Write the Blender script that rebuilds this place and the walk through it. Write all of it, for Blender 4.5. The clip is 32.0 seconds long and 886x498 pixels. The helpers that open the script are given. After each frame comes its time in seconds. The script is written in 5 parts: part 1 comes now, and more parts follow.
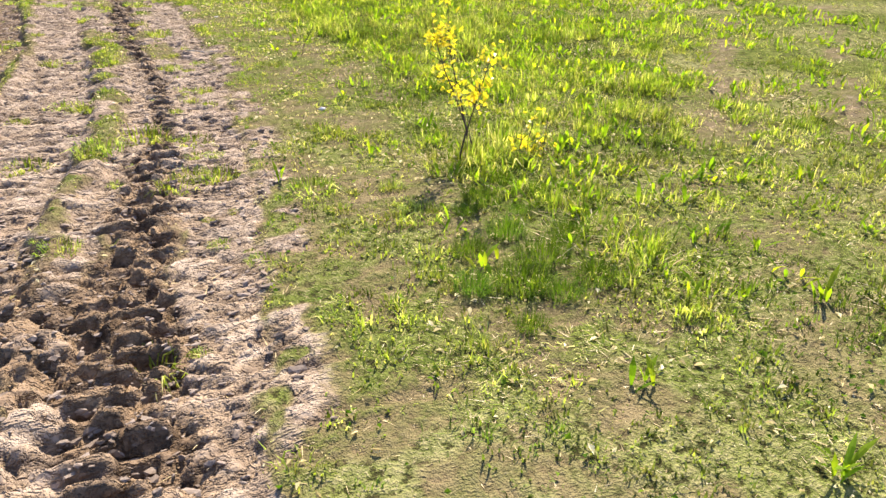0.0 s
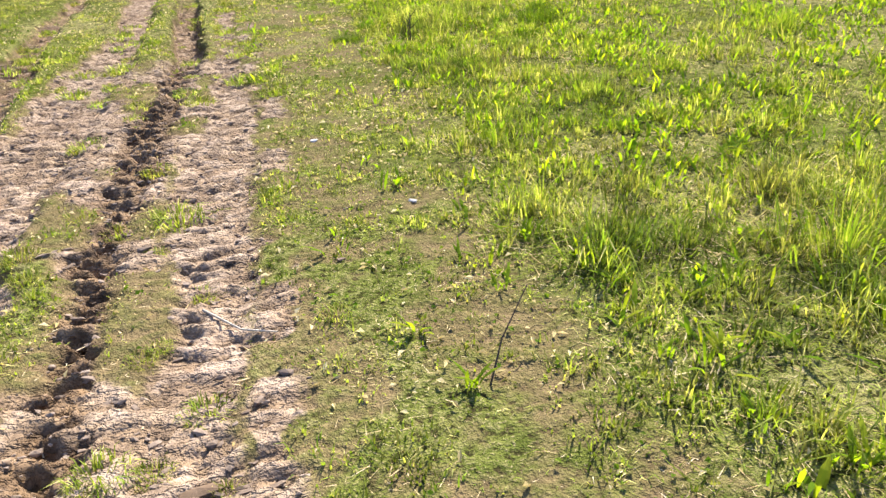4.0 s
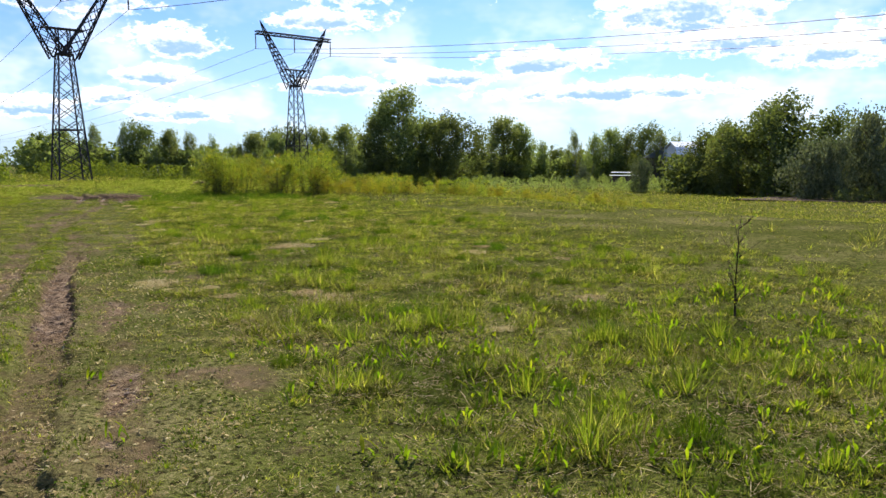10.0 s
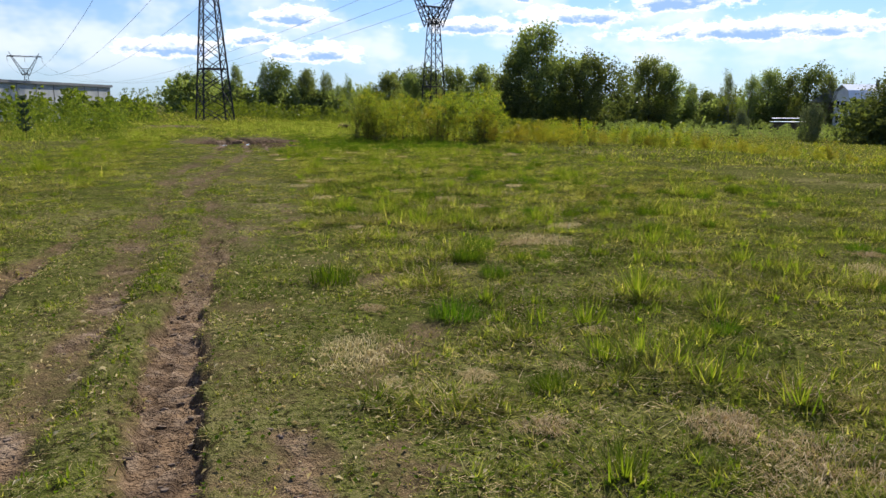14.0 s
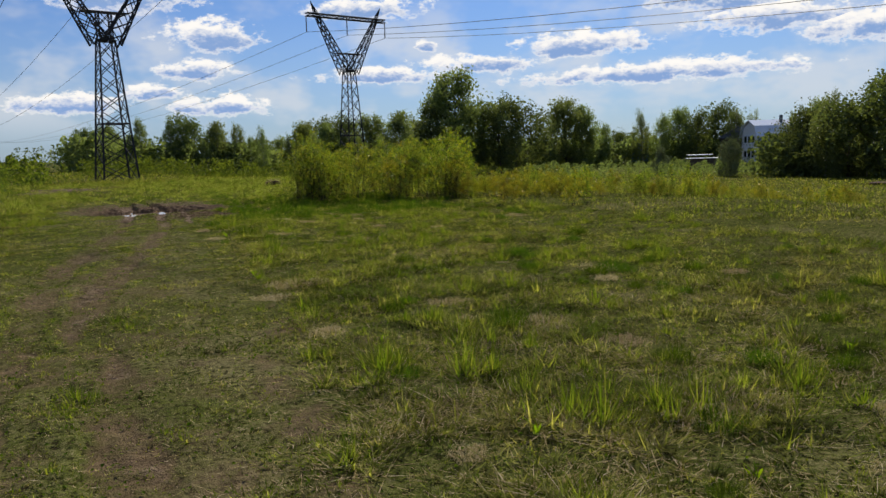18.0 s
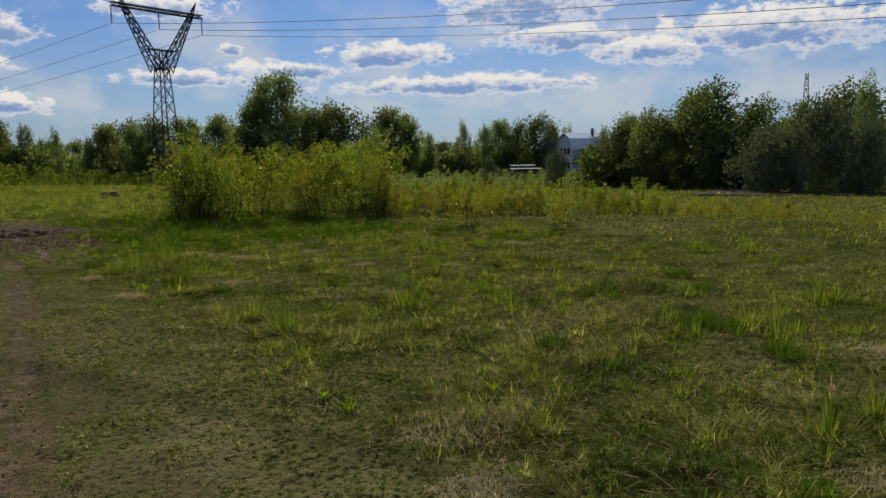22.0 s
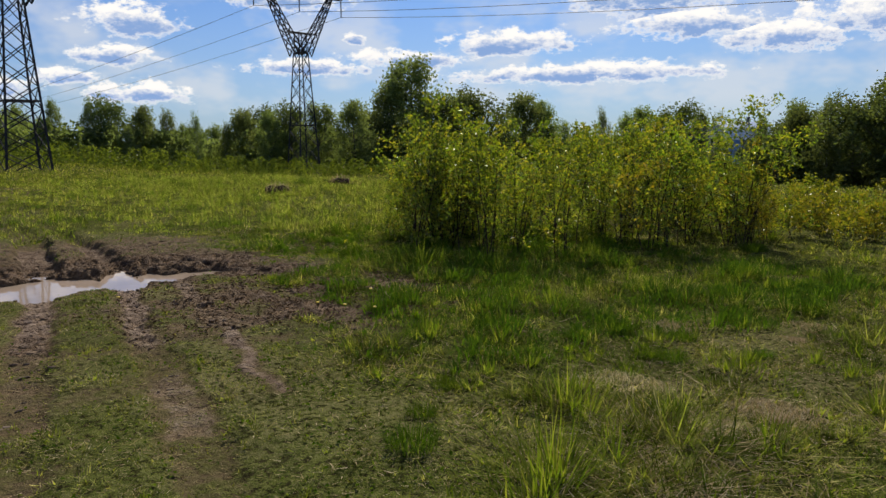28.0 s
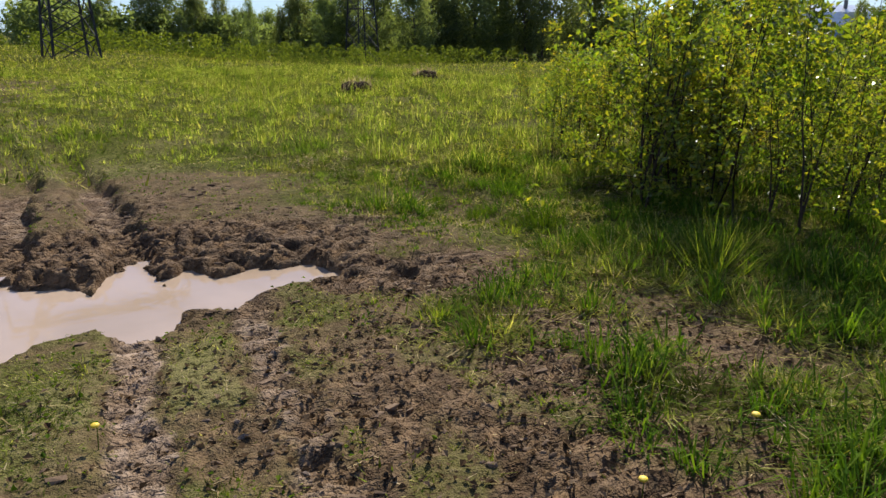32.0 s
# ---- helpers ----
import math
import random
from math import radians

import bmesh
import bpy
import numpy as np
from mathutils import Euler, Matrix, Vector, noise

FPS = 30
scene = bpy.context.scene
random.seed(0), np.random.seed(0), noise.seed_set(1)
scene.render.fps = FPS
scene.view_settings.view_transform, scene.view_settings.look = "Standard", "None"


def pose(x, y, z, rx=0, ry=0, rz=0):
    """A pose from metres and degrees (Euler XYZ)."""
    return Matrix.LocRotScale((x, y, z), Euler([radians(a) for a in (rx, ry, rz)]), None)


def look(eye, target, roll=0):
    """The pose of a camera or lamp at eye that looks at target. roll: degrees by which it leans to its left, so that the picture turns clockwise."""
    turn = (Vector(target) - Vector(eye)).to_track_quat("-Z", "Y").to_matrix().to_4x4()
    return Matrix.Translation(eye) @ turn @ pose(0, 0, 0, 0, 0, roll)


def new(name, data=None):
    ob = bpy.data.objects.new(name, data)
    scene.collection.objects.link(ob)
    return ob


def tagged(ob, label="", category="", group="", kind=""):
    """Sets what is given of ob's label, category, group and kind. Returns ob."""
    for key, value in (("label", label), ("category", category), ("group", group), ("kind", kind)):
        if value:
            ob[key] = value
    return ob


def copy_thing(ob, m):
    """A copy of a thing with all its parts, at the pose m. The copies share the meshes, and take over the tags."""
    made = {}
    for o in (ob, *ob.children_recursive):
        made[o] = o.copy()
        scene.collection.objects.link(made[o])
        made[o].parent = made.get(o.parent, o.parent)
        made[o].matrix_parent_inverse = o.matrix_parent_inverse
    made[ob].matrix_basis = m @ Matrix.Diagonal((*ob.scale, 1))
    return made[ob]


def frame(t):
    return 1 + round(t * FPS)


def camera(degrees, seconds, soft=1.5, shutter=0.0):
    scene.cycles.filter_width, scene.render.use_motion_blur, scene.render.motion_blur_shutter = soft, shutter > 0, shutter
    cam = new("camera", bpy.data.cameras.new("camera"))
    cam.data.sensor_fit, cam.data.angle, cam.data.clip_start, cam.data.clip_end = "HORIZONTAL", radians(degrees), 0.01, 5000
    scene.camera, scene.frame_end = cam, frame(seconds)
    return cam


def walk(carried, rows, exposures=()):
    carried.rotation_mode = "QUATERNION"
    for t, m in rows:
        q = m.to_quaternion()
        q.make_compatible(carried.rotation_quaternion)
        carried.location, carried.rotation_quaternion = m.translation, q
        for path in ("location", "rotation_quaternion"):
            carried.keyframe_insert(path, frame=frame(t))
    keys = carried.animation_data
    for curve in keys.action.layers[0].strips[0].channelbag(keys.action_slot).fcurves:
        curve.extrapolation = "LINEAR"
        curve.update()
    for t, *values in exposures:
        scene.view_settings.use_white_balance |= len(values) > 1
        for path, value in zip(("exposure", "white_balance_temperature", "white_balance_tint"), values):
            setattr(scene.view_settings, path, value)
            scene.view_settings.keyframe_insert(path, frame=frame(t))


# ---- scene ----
cam = camera(61.2, 32.0)
PATH = [
    (0, (-0.779, -1.733, 1.442), (0.055, -0.134, 0.578), 0.5),
    (0.5, (-0.636, -1.078, 1.501), (0.088, 0.606, 0.703), -0.9),
    (1, (-0.486, -0.418, 1.521), (0.177, 1.274, 0.686), -1.6),
    (1.5, (-0.388, 0.094, 1.496), (0.189, 1.78, 0.587), -1.9),
    (2, (-0.305, 0.72, 1.517), (0.273, 2.419, 0.635), -1.8),
    (2.5, (-0.128, 1.391, 1.527), (0.405, 3.114, 0.662), -3.0),
    (4.5, (0.776, 4.087, 1.499), (1.199, 5.82, 0.594), -1.2),
    (5, (0.729, 4.772, 1.477), (0.981, 6.542, 0.579), -1.2),
    (5.5, (0.673, 5.466, 1.483), (1.01, 7.271, 0.689), -0.6),
    (6, (0.608, 6.201, 1.535), (0.958, 8.073, 0.923), 0.4),
    (6.5, (0.589, 6.899, 1.551), (0.977, 8.794, 1.042), -0.1),
    (7, (0.747, 7.433, 1.492), (1.124, 9.318, 0.939), -1.5),
    (7.5, (0.769, 8.121, 1.5), (1.183, 9.991, 0.922), -0.9),
    (8, (0.863, 8.849, 1.474), (1.296, 10.717, 0.909), -1.9),
    (8.5, (0.764, 9.56, 1.468), (1.135, 11.446, 0.913), -1.9),
    (9, (0.771, 10.24, 1.433), (1.143, 12.134, 0.907), -2.4),
    (9.5, (0.695, 10.817, 1.464), (1.137, 12.742, 1.152), -1.6),
    (10, (0.759, 11.55, 1.446), (1.577, 13.36, 1.21), -0.2),
    (10.5, (0.76, 12.072, 1.46), (1.511, 13.906, 1.195), -1.2),
    (11, (0.808, 12.634, 1.447), (1.464, 14.494, 1.116), -3.6),
    (11.5, (0.913, 13.363, 1.5), (1.515, 15.255, 1.263), -4.0),
    (12, (0.858, 14.092, 1.523), (1.549, 15.962, 1.368), -2.1),
    (12.5, (0.91, 14.864, 1.539), (1.646, 16.72, 1.427), -1.1),
    (13, (0.837, 15.502, 1.466), (1.597, 17.34, 1.254), 0.5),
    (13.5, (0.817, 16.158, 1.414), (1.475, 18.011, 1.047), 1.4),
    (14, (0.664, 16.744, 1.442), (1.164, 18.642, 1.057), 0.3),
    (14.5, (0.647, 17.383, 1.435), (1.293, 19.245, 1.098), 0.4),
    (16.5, (0.377, 19.885, 1.565), (1.079, 21.744, 1.337), 0.1),
    (17, (0.464, 20.604, 1.593), (1.104, 22.481, 1.332), -1.6),
    (17.5, (0.405, 21.251, 1.567), (1.084, 23.112, 1.293), -1.3),
    (18, (0.488, 22.04, 1.507), (1.206, 23.887, 1.24), -1.7),
    (18.5, (0.334, 22.696, 1.494), (1.053, 24.546, 1.252), -0.2),
    (19, (0.28, 23.484, 1.509), (1.023, 25.333, 1.33), -0.4),
    (19.5, (0.075, 24.159, 1.542), (0.796, 26.019, 1.4), -1.5),
    (20, (-0.078, 24.586, 1.463), (0.592, 26.449, 1.18), -1.7),
    (20.5, (-0.192, 25.269, 1.485), (0.453, 27.129, 1.129), -1.3),
    (21, (-0.302, 25.949, 1.524), (0.648, 27.684, 1.229), -1.7),
    (21.5, (-0.28, 26.66, 1.563), (0.887, 28.27, 1.352), -2.4),
    (22, (-0.432, 27.297, 1.542), (0.724, 28.908, 1.286), -0.8),
    (22.5, (-0.485, 27.885, 1.52), (0.551, 29.565, 1.197), -0.7),
    (23, (-0.494, 28.679, 1.501), (0.519, 30.379, 1.209), -0.8),
    (23.5, (-0.492, 29.412, 1.48), (0.562, 31.096, 1.256), -0.9),
    (24, (-0.494, 30.232, 1.511), (0.584, 31.909, 1.348), -0.7),
    (24.5, (-0.416, 30.967, 1.505), (0.663, 32.643, 1.348), -0.9),
    (25, (-0.322, 31.521, 1.441), (0.693, 33.231, 1.229), -0.6),
    (25.5, (-0.231, 32.143, 1.461), (0.737, 33.877, 1.229), -1.0),
    (27.5, (0.098, 34.843, 1.495), (0.963, 36.627, 1.237), -0.1),
    (28, (0.223, 35.516, 1.476), (1.119, 37.281, 1.194), -0.2),
    (28.5, (0.24, 36.148, 1.502), (1.085, 37.943, 1.251), -0.7),
    (29, (0.338, 36.766, 1.498), (1.221, 38.548, 1.287), -1.1),
    (29.5, (0.411, 37.404, 1.524), (1.232, 39.217, 1.331), -0.9),
    (30, (0.536, 38.016, 1.544), (1.37, 39.824, 1.348), -1.6),
    (30.5, (0.699, 38.508, 1.491), (1.503, 40.322, 1.243), -3.4),
    (31, (0.759, 39.09, 1.499), (1.584, 40.892, 1.228), -3.7),
    (31.5, (0.832, 39.669, 1.46), (1.59, 41.49, 1.125), -3.2),
    (32, (0.837, 40.265, 1.408), (1.581, 42.034, 0.843), -0.1),
]
EXPOSURES = [(0, 2.0), (1, 1.92), (2, 1.92), (5, 2.00), (6, 2.00), (7, 1.60), (8, 1.92), (9, 2.05), (9.4, 2.05), (9.9, 0.90), (10.3, 0.67), (11, 0.17), (12, -0.4), (13, -0.72), (13.5, 0.32), (14.5, 0.58), (16.5, -0.31), (18, -0.13),
             (19, -0.38), (19.5, -0.43), (20, -0.28), (20.5, 0.17), (21, 0.37), (21.6, -0.43), (22, -0.43), (23, 0.29), (24, -0.52), (25, -0.42), (28, -0.08), (29, -0.12), (30, -0.33), (31, -0.12), (31.5, 0.22), (32, 0.57)]
walk(cam, [(t, look(eye, target, roll)) for t, eye, target, roll in PATH], EXPOSURES)

# ---- world, sun ----
SUN_AZ, SUN_EL = radians(34), radians(41)
sun_way = Vector((math.sin(SUN_AZ) * math.cos(SUN_EL), math.cos(SUN_AZ) * math.cos(SUN_EL), math.sin(SUN_EL)))
sun = new("sun", bpy.data.lights.new("sun", "SUN"))
sun.data.energy, sun.data.angle, sun.data.color = 5.0, radians(0.6), (1.0, 0.94, 0.84)
sun.matrix_world = look(sun_way * 60, (0, 0, 0))

# cumulus clouds of the sky: azimuth, elevation, half width, half height (degrees)
CLOUDS_LOW = [(6.4, 14.2, 4.6, 1.7), (17, 12.6, 6.0, 1.6), (27, 13.6, 5.5, 1.9), (16, 10.1, 4.0, 0.9), (-1.0, 10.9, 5.0, 1.5),
              (5.0, 8.2, 3.2, 1.2), (3.8, 5.9, 2.7, 0.8), (0.7, 4.4, 2.0, 0.65), (-4.7, 3.6, 3.4, 0.9), (5.2, 3.4, 3.6, 0.8)]
CLOUDS_HIGH = [(42, 10.6, 6.0, 2.6), (50, 12.5, 8.5, 1.7), (45, 8.1, 5.0, 1.1), (59, 7.9, 8.0, 1.7), (51, 7.0, 4.5, 1.1),
               (20.4, 7.5, 0.9, 0.5), (32, 7.1, 4.8, 0.95), (24.5, 6.0, 4.6, 0.75), (17, 5.4, 4.6, 0.7), (38, 4.9, 9.5, 0.8)]
world = bpy.data.worlds.new("sky")
scene.world, world.use_nodes = world, True


class Tree:
    """Short hand for building node trees."""

    def __init__(self, tree):
        self.t = tree
        tree.nodes.clear()

    def node(self, kind, inputs=None, **props):
        n = self.t.nodes.new(kind)
        for k, v in props.items():
            setattr_safe(n, k, v)
        for k, v in (inputs or {}).items():
            s = n.inputs[k]
            if isinstance(v, bpy.types.NodeSocket):
                self.t.links.new(v, s)
            else:
                s.default_value = v
        return n

    def math(self, op, a, b=0.0, c=0.0, clamp=False):
        return self.node("ShaderNodeMath", {0: a, 1: b, 2: c}, operation=op, use_clamp=clamp).outputs[0]

    def mix(self, f, a, b, blend="MIX"):
        n = self.node("ShaderNodeMix", data_type="RGBA", blend_type=blend)
        for k, v in ((0, f), (6, a), (7, b)):
            if isinstance(v, bpy.types.NodeSocket):
                self.t.links.new(v, n.inputs[k])
            else:
                n.inputs[k].default_value = v if k == 0 or len(v) == 4 else (*v, 1)
        return n.outputs[2]

    def noise(self, scale, detail=3.0, rough=0.55, vector=None, dims="3D"):
        n = self.node("ShaderNodeTexNoise", {"Scale": scale, "Detail": detail, "Roughness": rough})
        if vector is not None:
            self.t.links.new(vector, n.inputs["Vector"])
        return n.outputs[0]

    def ramp(self, v, lo, hi, a=0.0, b=1.0):
        return self.node("ShaderNodeMapRange", {0: v, 1: lo, 2: hi, 3: a, 4: b}, interpolation_type="SMOOTHSTEP").outputs[0]


def setattr_safe(n, k, v):
    if k == "operation":
        n.operation = v
    elif k == "use_clamp":
        n.use_clamp = v
    elif k == "data_type":
        n.data_type = v
    elif k == "blend_type":
        n.blend_type = v
    elif k == "interpolation_type":
        n.interpolation_type = v
    elif k == "attribute_name":
        n.attribute_name = v
    elif k == "distribution":
        n.distribution = v


def build_sky():
    w = Tree(world.node_tree)
    sky = w.node("ShaderNodeTexSky")
    sky.sky_type, sky.sun_disc = "NISHITA", False
    sky.sun_elevation, sky.sun_rotation = SUN_EL, SUN_AZ
    sky.air_density, sky.dust_density, sky.ozone_density = 1.0, 0.6, 1.6
    way = w.node("ShaderNodeTexCoord").outputs["Generated"]
    xyz = w.node("ShaderNodeSeparateXYZ", {0: way})
    az = w.math("DEGREES", w.math("ARCTAN2", xyz.outputs[0], xyz.outputs[1]))
    el = w.math("DEGREES", w.math("ARCSINE", xyz.outputs[2]))
    flat = w.node("ShaderNodeCombineXYZ", {0: az, 1: w.math("MULTIPLY", el, 1.75), 2: 0.0}).outputs[0]
    puff = w.noise(0.55, 8.0, 0.66, flat)
    fine = w.noise(1.6, 6.0, 0.7, flat)
    body, level = None, None
    for a, e, half, tall in CLOUDS_LOW + CLOUDS_HIGH:
        half, tall = half * 1.08, tall * 1.2
        u = w.math("MULTIPLY_ADD", az, 1 / half, -a / half)
        v = w.math("MULTIPLY_ADD", el, 1 / tall, -e / tall)
        # flat bases: the lower half falls off faster
        v = w.math("MULTIPLY", v, w.math("MULTIPLY_ADD", w.math("LESS_THAN", v, 0.0), 0.35, 1.0))
        d = w.math("SUBTRACT", 1.0, w.math("SQRT", w.math("ADD", w.math("MULTIPLY", u, u), w.math("MULTIPLY", v, v))))
        if body is None:
            body, level = d, v
        else:
            over = w.math("GREATER_THAN", d, body)
            level = w.math("ADD", w.math("MULTIPLY", v, over), w.math("MULTIPLY", level, w.math("SUBTRACT", 1.0, over)))
            body = w.math("MAXIMUM", body, d)
    # scattered clouds over the rest of the sky
    high = w.node("ShaderNodeVectorMath", {0: way, 1: w.node("ShaderNodeCombineXYZ", {0: 1.0, 1: 1.0, 2: 2.6}).outputs[0]}, operation="MULTIPLY").outputs[0]
    rest = w.math("MULTIPLY_ADD", w.noise(3.2, 4.0, 0.5, high), 2.6, -1.55)
    rest = w.math("SUBTRACT", rest, w.ramp(el, 13.0, 24.0, 1.6, 0.0))
    body = w.math("MAXIMUM", body, rest)
    body = w.math("MULTIPLY_ADD", body, 1.15, 0.10)
    den = w.math("ADD", body, w.math("MULTIPLY_ADD", puff, 3.0, -1.55))
    den = w.math("ADD", den, w.math("MULTIPLY_ADD", fine, 0.8, -0.4))
    cover = w.math("MULTIPLY", w.ramp(den, -0.02, 0.5), w.ramp(el, 0.0, 2.0))
    # lit crowns, shaded flat bases
    lit = w.math("ADD", level, w.math("MULTIPLY_ADD", fine, 1.1, -0.55))
    lit = w.math("ADD", lit, w.math("MULTIPLY_ADD", w.noise(0.8, 4.0, 0.6, flat), 1.2, -0.6))
    lit = w.math("SUBTRACT", lit, w.math("MULTIPLY", den, 0.32))
    thick = w.math("MULTIPLY", w.ramp(lit, -0.62, 0.42, 1.0, 0.0), w.ramp(den, 0.1, 0.7))
    cloud = w.mix(thick, (17.0, 16.4, 15.6), (4.2, 6.5, 11.4))
    veil = w.ramp(el, 0.0, 13.0, 0.46, 0.05)
    base = w.mix(1.0, sky.outputs[0], (0.52, 0.85, 1.44), "MULTIPLY")
    base = w.mix(veil, base, (8.0, 9.6, 11.6))
    streak = w.noise(0.11, 4.0, 0.6, flat)
    low_band = w.math("MULTIPLY", w.ramp(streak, 0.42, 0.62), w.math("MULTIPLY", w.ramp(el, 0.5, 3.5), w.ramp(el, 7.5, 13.0, 0.6, 0.0)))
    base = w.mix(low_band, base, (12.0, 12.3, 12.8))
    col = w.mix(cover, base, cloud)
    bg = w.node("ShaderNodeBackground", {"Color": col, "Strength": 0.065})
    out = w.node("ShaderNodeOutputWorld")
    world.node_tree.links.new(bg.outputs[0], out.inputs[0])


build_sky()


# ---- materials ----
def material(name):
    m = bpy.data.materials.new(name)
    m.use_nodes = True
    return m, Tree(m.node_tree)


def finish(m, t, shader, bump=None):
    out = t.node("ShaderNodeOutputMaterial")
    m.node_tree.links.new(shader, out.inputs[0])
    return m


def plain(name, a, b, scale=8.0, rough=0.7, metal=0.0, bump=0.0, fine=60.0):
    """A surface of two mottled colours with a fine grain."""
    m, t = material(name)
    pos = t.node("ShaderNodeTexCoord").outputs["Object"]
    f = t.ramp(t.noise(scale, 4.0, 0.6, pos), 0.35, 0.65)
    g = t.noise(fine, 2.0, 0.5, pos)
    col = t.mix(t.math("MULTIPLY", g, 0.25), t.mix(f, a, b), (a[0] * 0.5, a[1] * 0.5, a[2] * 0.5))
    p = t.node("ShaderNodeBsdfPrincipled", {"Base Color": col, "Roughness": rough, "Metallic": metal, "Specular IOR Level": 0.06 if rough > 0.74 else 0.5})
    if bump:
        t.t.links.new(t.node("ShaderNodeBump", {"Strength": 0.6, "Distance": bump, "Height": g}).outputs[0], p.inputs["Normal"])
    return finish(m, t, p.outputs[0])


def leafy(name, colours, glow, patch=None, gloss=0.06, share=0.45):
    """Thin leaves or blades: colours vary from piece to piece, light comes through them."""
    m, t = material(name)
    rnd = t.node("ShaderNodeNewGeometry").outputs["Random Per Island"]
    pos = t.node("ShaderNodeTexCoord").outputs["Object"]
    col = t.mix(t.ramp(rnd, 0.0, 0.55), colours[0], colours[1])
    col = t.mix(t.ramp(rnd, 0.62, 0.92), col, colours[2])
    for shade, scale, lo, hi, most in patch or ():
        col = t.mix(t.ramp(t.noise(scale, 3.0, 0.6, pos), lo, hi, 0.0, most), col, shade)
    if patch:
        # single plants in the turf, a hand's breadth across, are paler or darker than their neighbours
        each = t.ramp(t.noise(11.0, 3.0, 0.7, pos), 0.36, 0.66, 0.42, 1.5)
        each = t.math("MULTIPLY", each, t.ramp(t.noise(2.6, 3.0, 0.6, pos), 0.34, 0.66, 0.66, 1.28))
        col = t.mix(1.0, col, t.node("ShaderNodeCombineColor", {0: each, 1: each, 2: each}).outputs[0], "MULTIPLY")
    one = t.node("ShaderNodeObjectInfo").outputs["Random"]
    hsv = t.node("ShaderNodeHueSaturation", {"Hue": t.ramp(one, 0, 1, 0.488, 0.512), "Value": t.ramp(one, 0, 1, 0.85, 1.12), "Color": col})
    col = hsv.outputs[0]
    dif = t.node("ShaderNodeBsdfDiffuse", {"Color": col})
    tra = t.node("ShaderNodeBsdfTranslucent", {"Color": t.mix(1.0, col, glow, "MULTIPLY")})
    mix = t.node("ShaderNodeMixShader", {0: share, 1: dif.outputs[0], 2: tra.outputs[0]})
    glo = t.node("ShaderNodeBsdfGlossy", {"Color": (0.9, 0.9, 0.9, 1), "Roughness": 0.32})
    top = t.node("ShaderNodeMixShader", {0: gloss, 1: mix.outputs[0], 2: glo.outputs[0]})
    return finish(m, t, top.outputs[0])


GRASS = leafy("grass", ((0.12, 0.152, 0.024), (0.215, 0.24, 0.044), (0.42, 0.365, 0.15)), (1.75, 1.85, 0.6), [((0.25, 0.205, 0.09), 0.45, 0.46, 0.68, 0.6), ((0.045, 0.085, 0.010), 0.9, 0.48, 0.62, 0.75)], 0.0, 0.42)
TUFT = leafy("fresh_grass", ((0.085, 0.132, 0.018), (0.15, 0.195, 0.028), (0.26, 0.265, 0.065)), (1.7, 1.85, 0.5), None, 0.0, 0.45)
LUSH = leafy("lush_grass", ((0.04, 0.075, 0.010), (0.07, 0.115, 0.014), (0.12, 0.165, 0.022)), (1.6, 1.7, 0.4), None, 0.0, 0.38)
STRAW = leafy("straw", ((0.37, 0.28, 0.13), (0.53, 0.42, 0.22), (0.68, 0.57, 0.35)), (1.1, 1.05, 0.9), None, 0.0, 0.3)
WEED = leafy("weed_leaf", ((0.08, 0.13, 0.012), (0.13, 0.18, 0.017), (0.215, 0.23, 0.022)), (1.85, 1.95, 0.4), None, 0.0, 0.55)
BIRCH_LEAF = leafy("young_leaf", ((0.078, 0.12, 0.016), (0.132, 0.168, 0.022), (0.255, 0.24, 0.034)), (2.0, 2.0, 0.5), None, 0.04, 0.62)
GOLD_LEAF = leafy("golden_leaf", ((0.36, 0.30, 0.02), (0.50, 0.40, 0.025), (0.62, 0.42, 0.03)), (1.5, 1.4, 0.5), None, 0.03, 0.45)
YELLOW_LEAF = leafy("yellowish_leaf", ((0.13, 0.165, 0.016), (0.21, 0.225, 0.022), (0.33, 0.275, 0.035)), (1.9, 1.7, 0.5), None, 0.04, 0.48)
SCRUB_LEAF = leafy("scrub_leaf", ((0.08, 0.105, 0.022), (0.12, 0.145, 0.03), (0.17, 0.185, 0.04)), (1.6, 1.7, 0.5), None, 0.01, 0.45)
TREE_LEAF = leafy("tree_leaf", ((0.12, 0.145, 0.062), (0.16, 0.185, 0.078), (0.215, 0.235, 0.09)), (1.7, 1.8, 0.8), None, 0.01, 0.5)
DARK_LEAF = leafy("dark_leaf", ((0.078, 0.1, 0.042), (0.108, 0.135, 0.052), (0.14, 0.165, 0.06)), (1.7, 1.7, 0.7), None, 0.01, 0.4)
GREY_LEAF = leafy("greyish_leaf", ((0.10, 0.125, 0.06), (0.14, 0.165, 0.08), (0.19, 0.21, 0.11)), (1.2, 1.2, 0.8), None, 0.02, 0.3)
LITTER = leafy("fallen_leaf", ((0.055, 0.036, 0.02), (0.11, 0.075, 0.042), (0.20, 0.145, 0.09)), (1.0, 0.9, 0.7), None, 0.0, 0.15)
PINE = leafy("pine_needles", ((0.035, 0.065, 0.025), (0.055, 0.09, 0.032), (0.075, 0.11, 0.042)), (1.1, 1.2, 0.7), None, 0.05, 0.15)
BARK = plain("thin_bark", (0.045, 0.032, 0.024), (0.07, 0.05, 0.036), 20.0, 0.8)
BIRCH_BARK = plain("birch_bark", (0.42, 0.40, 0.36), (0.12, 0.11, 0.10), 3.0, 0.8)
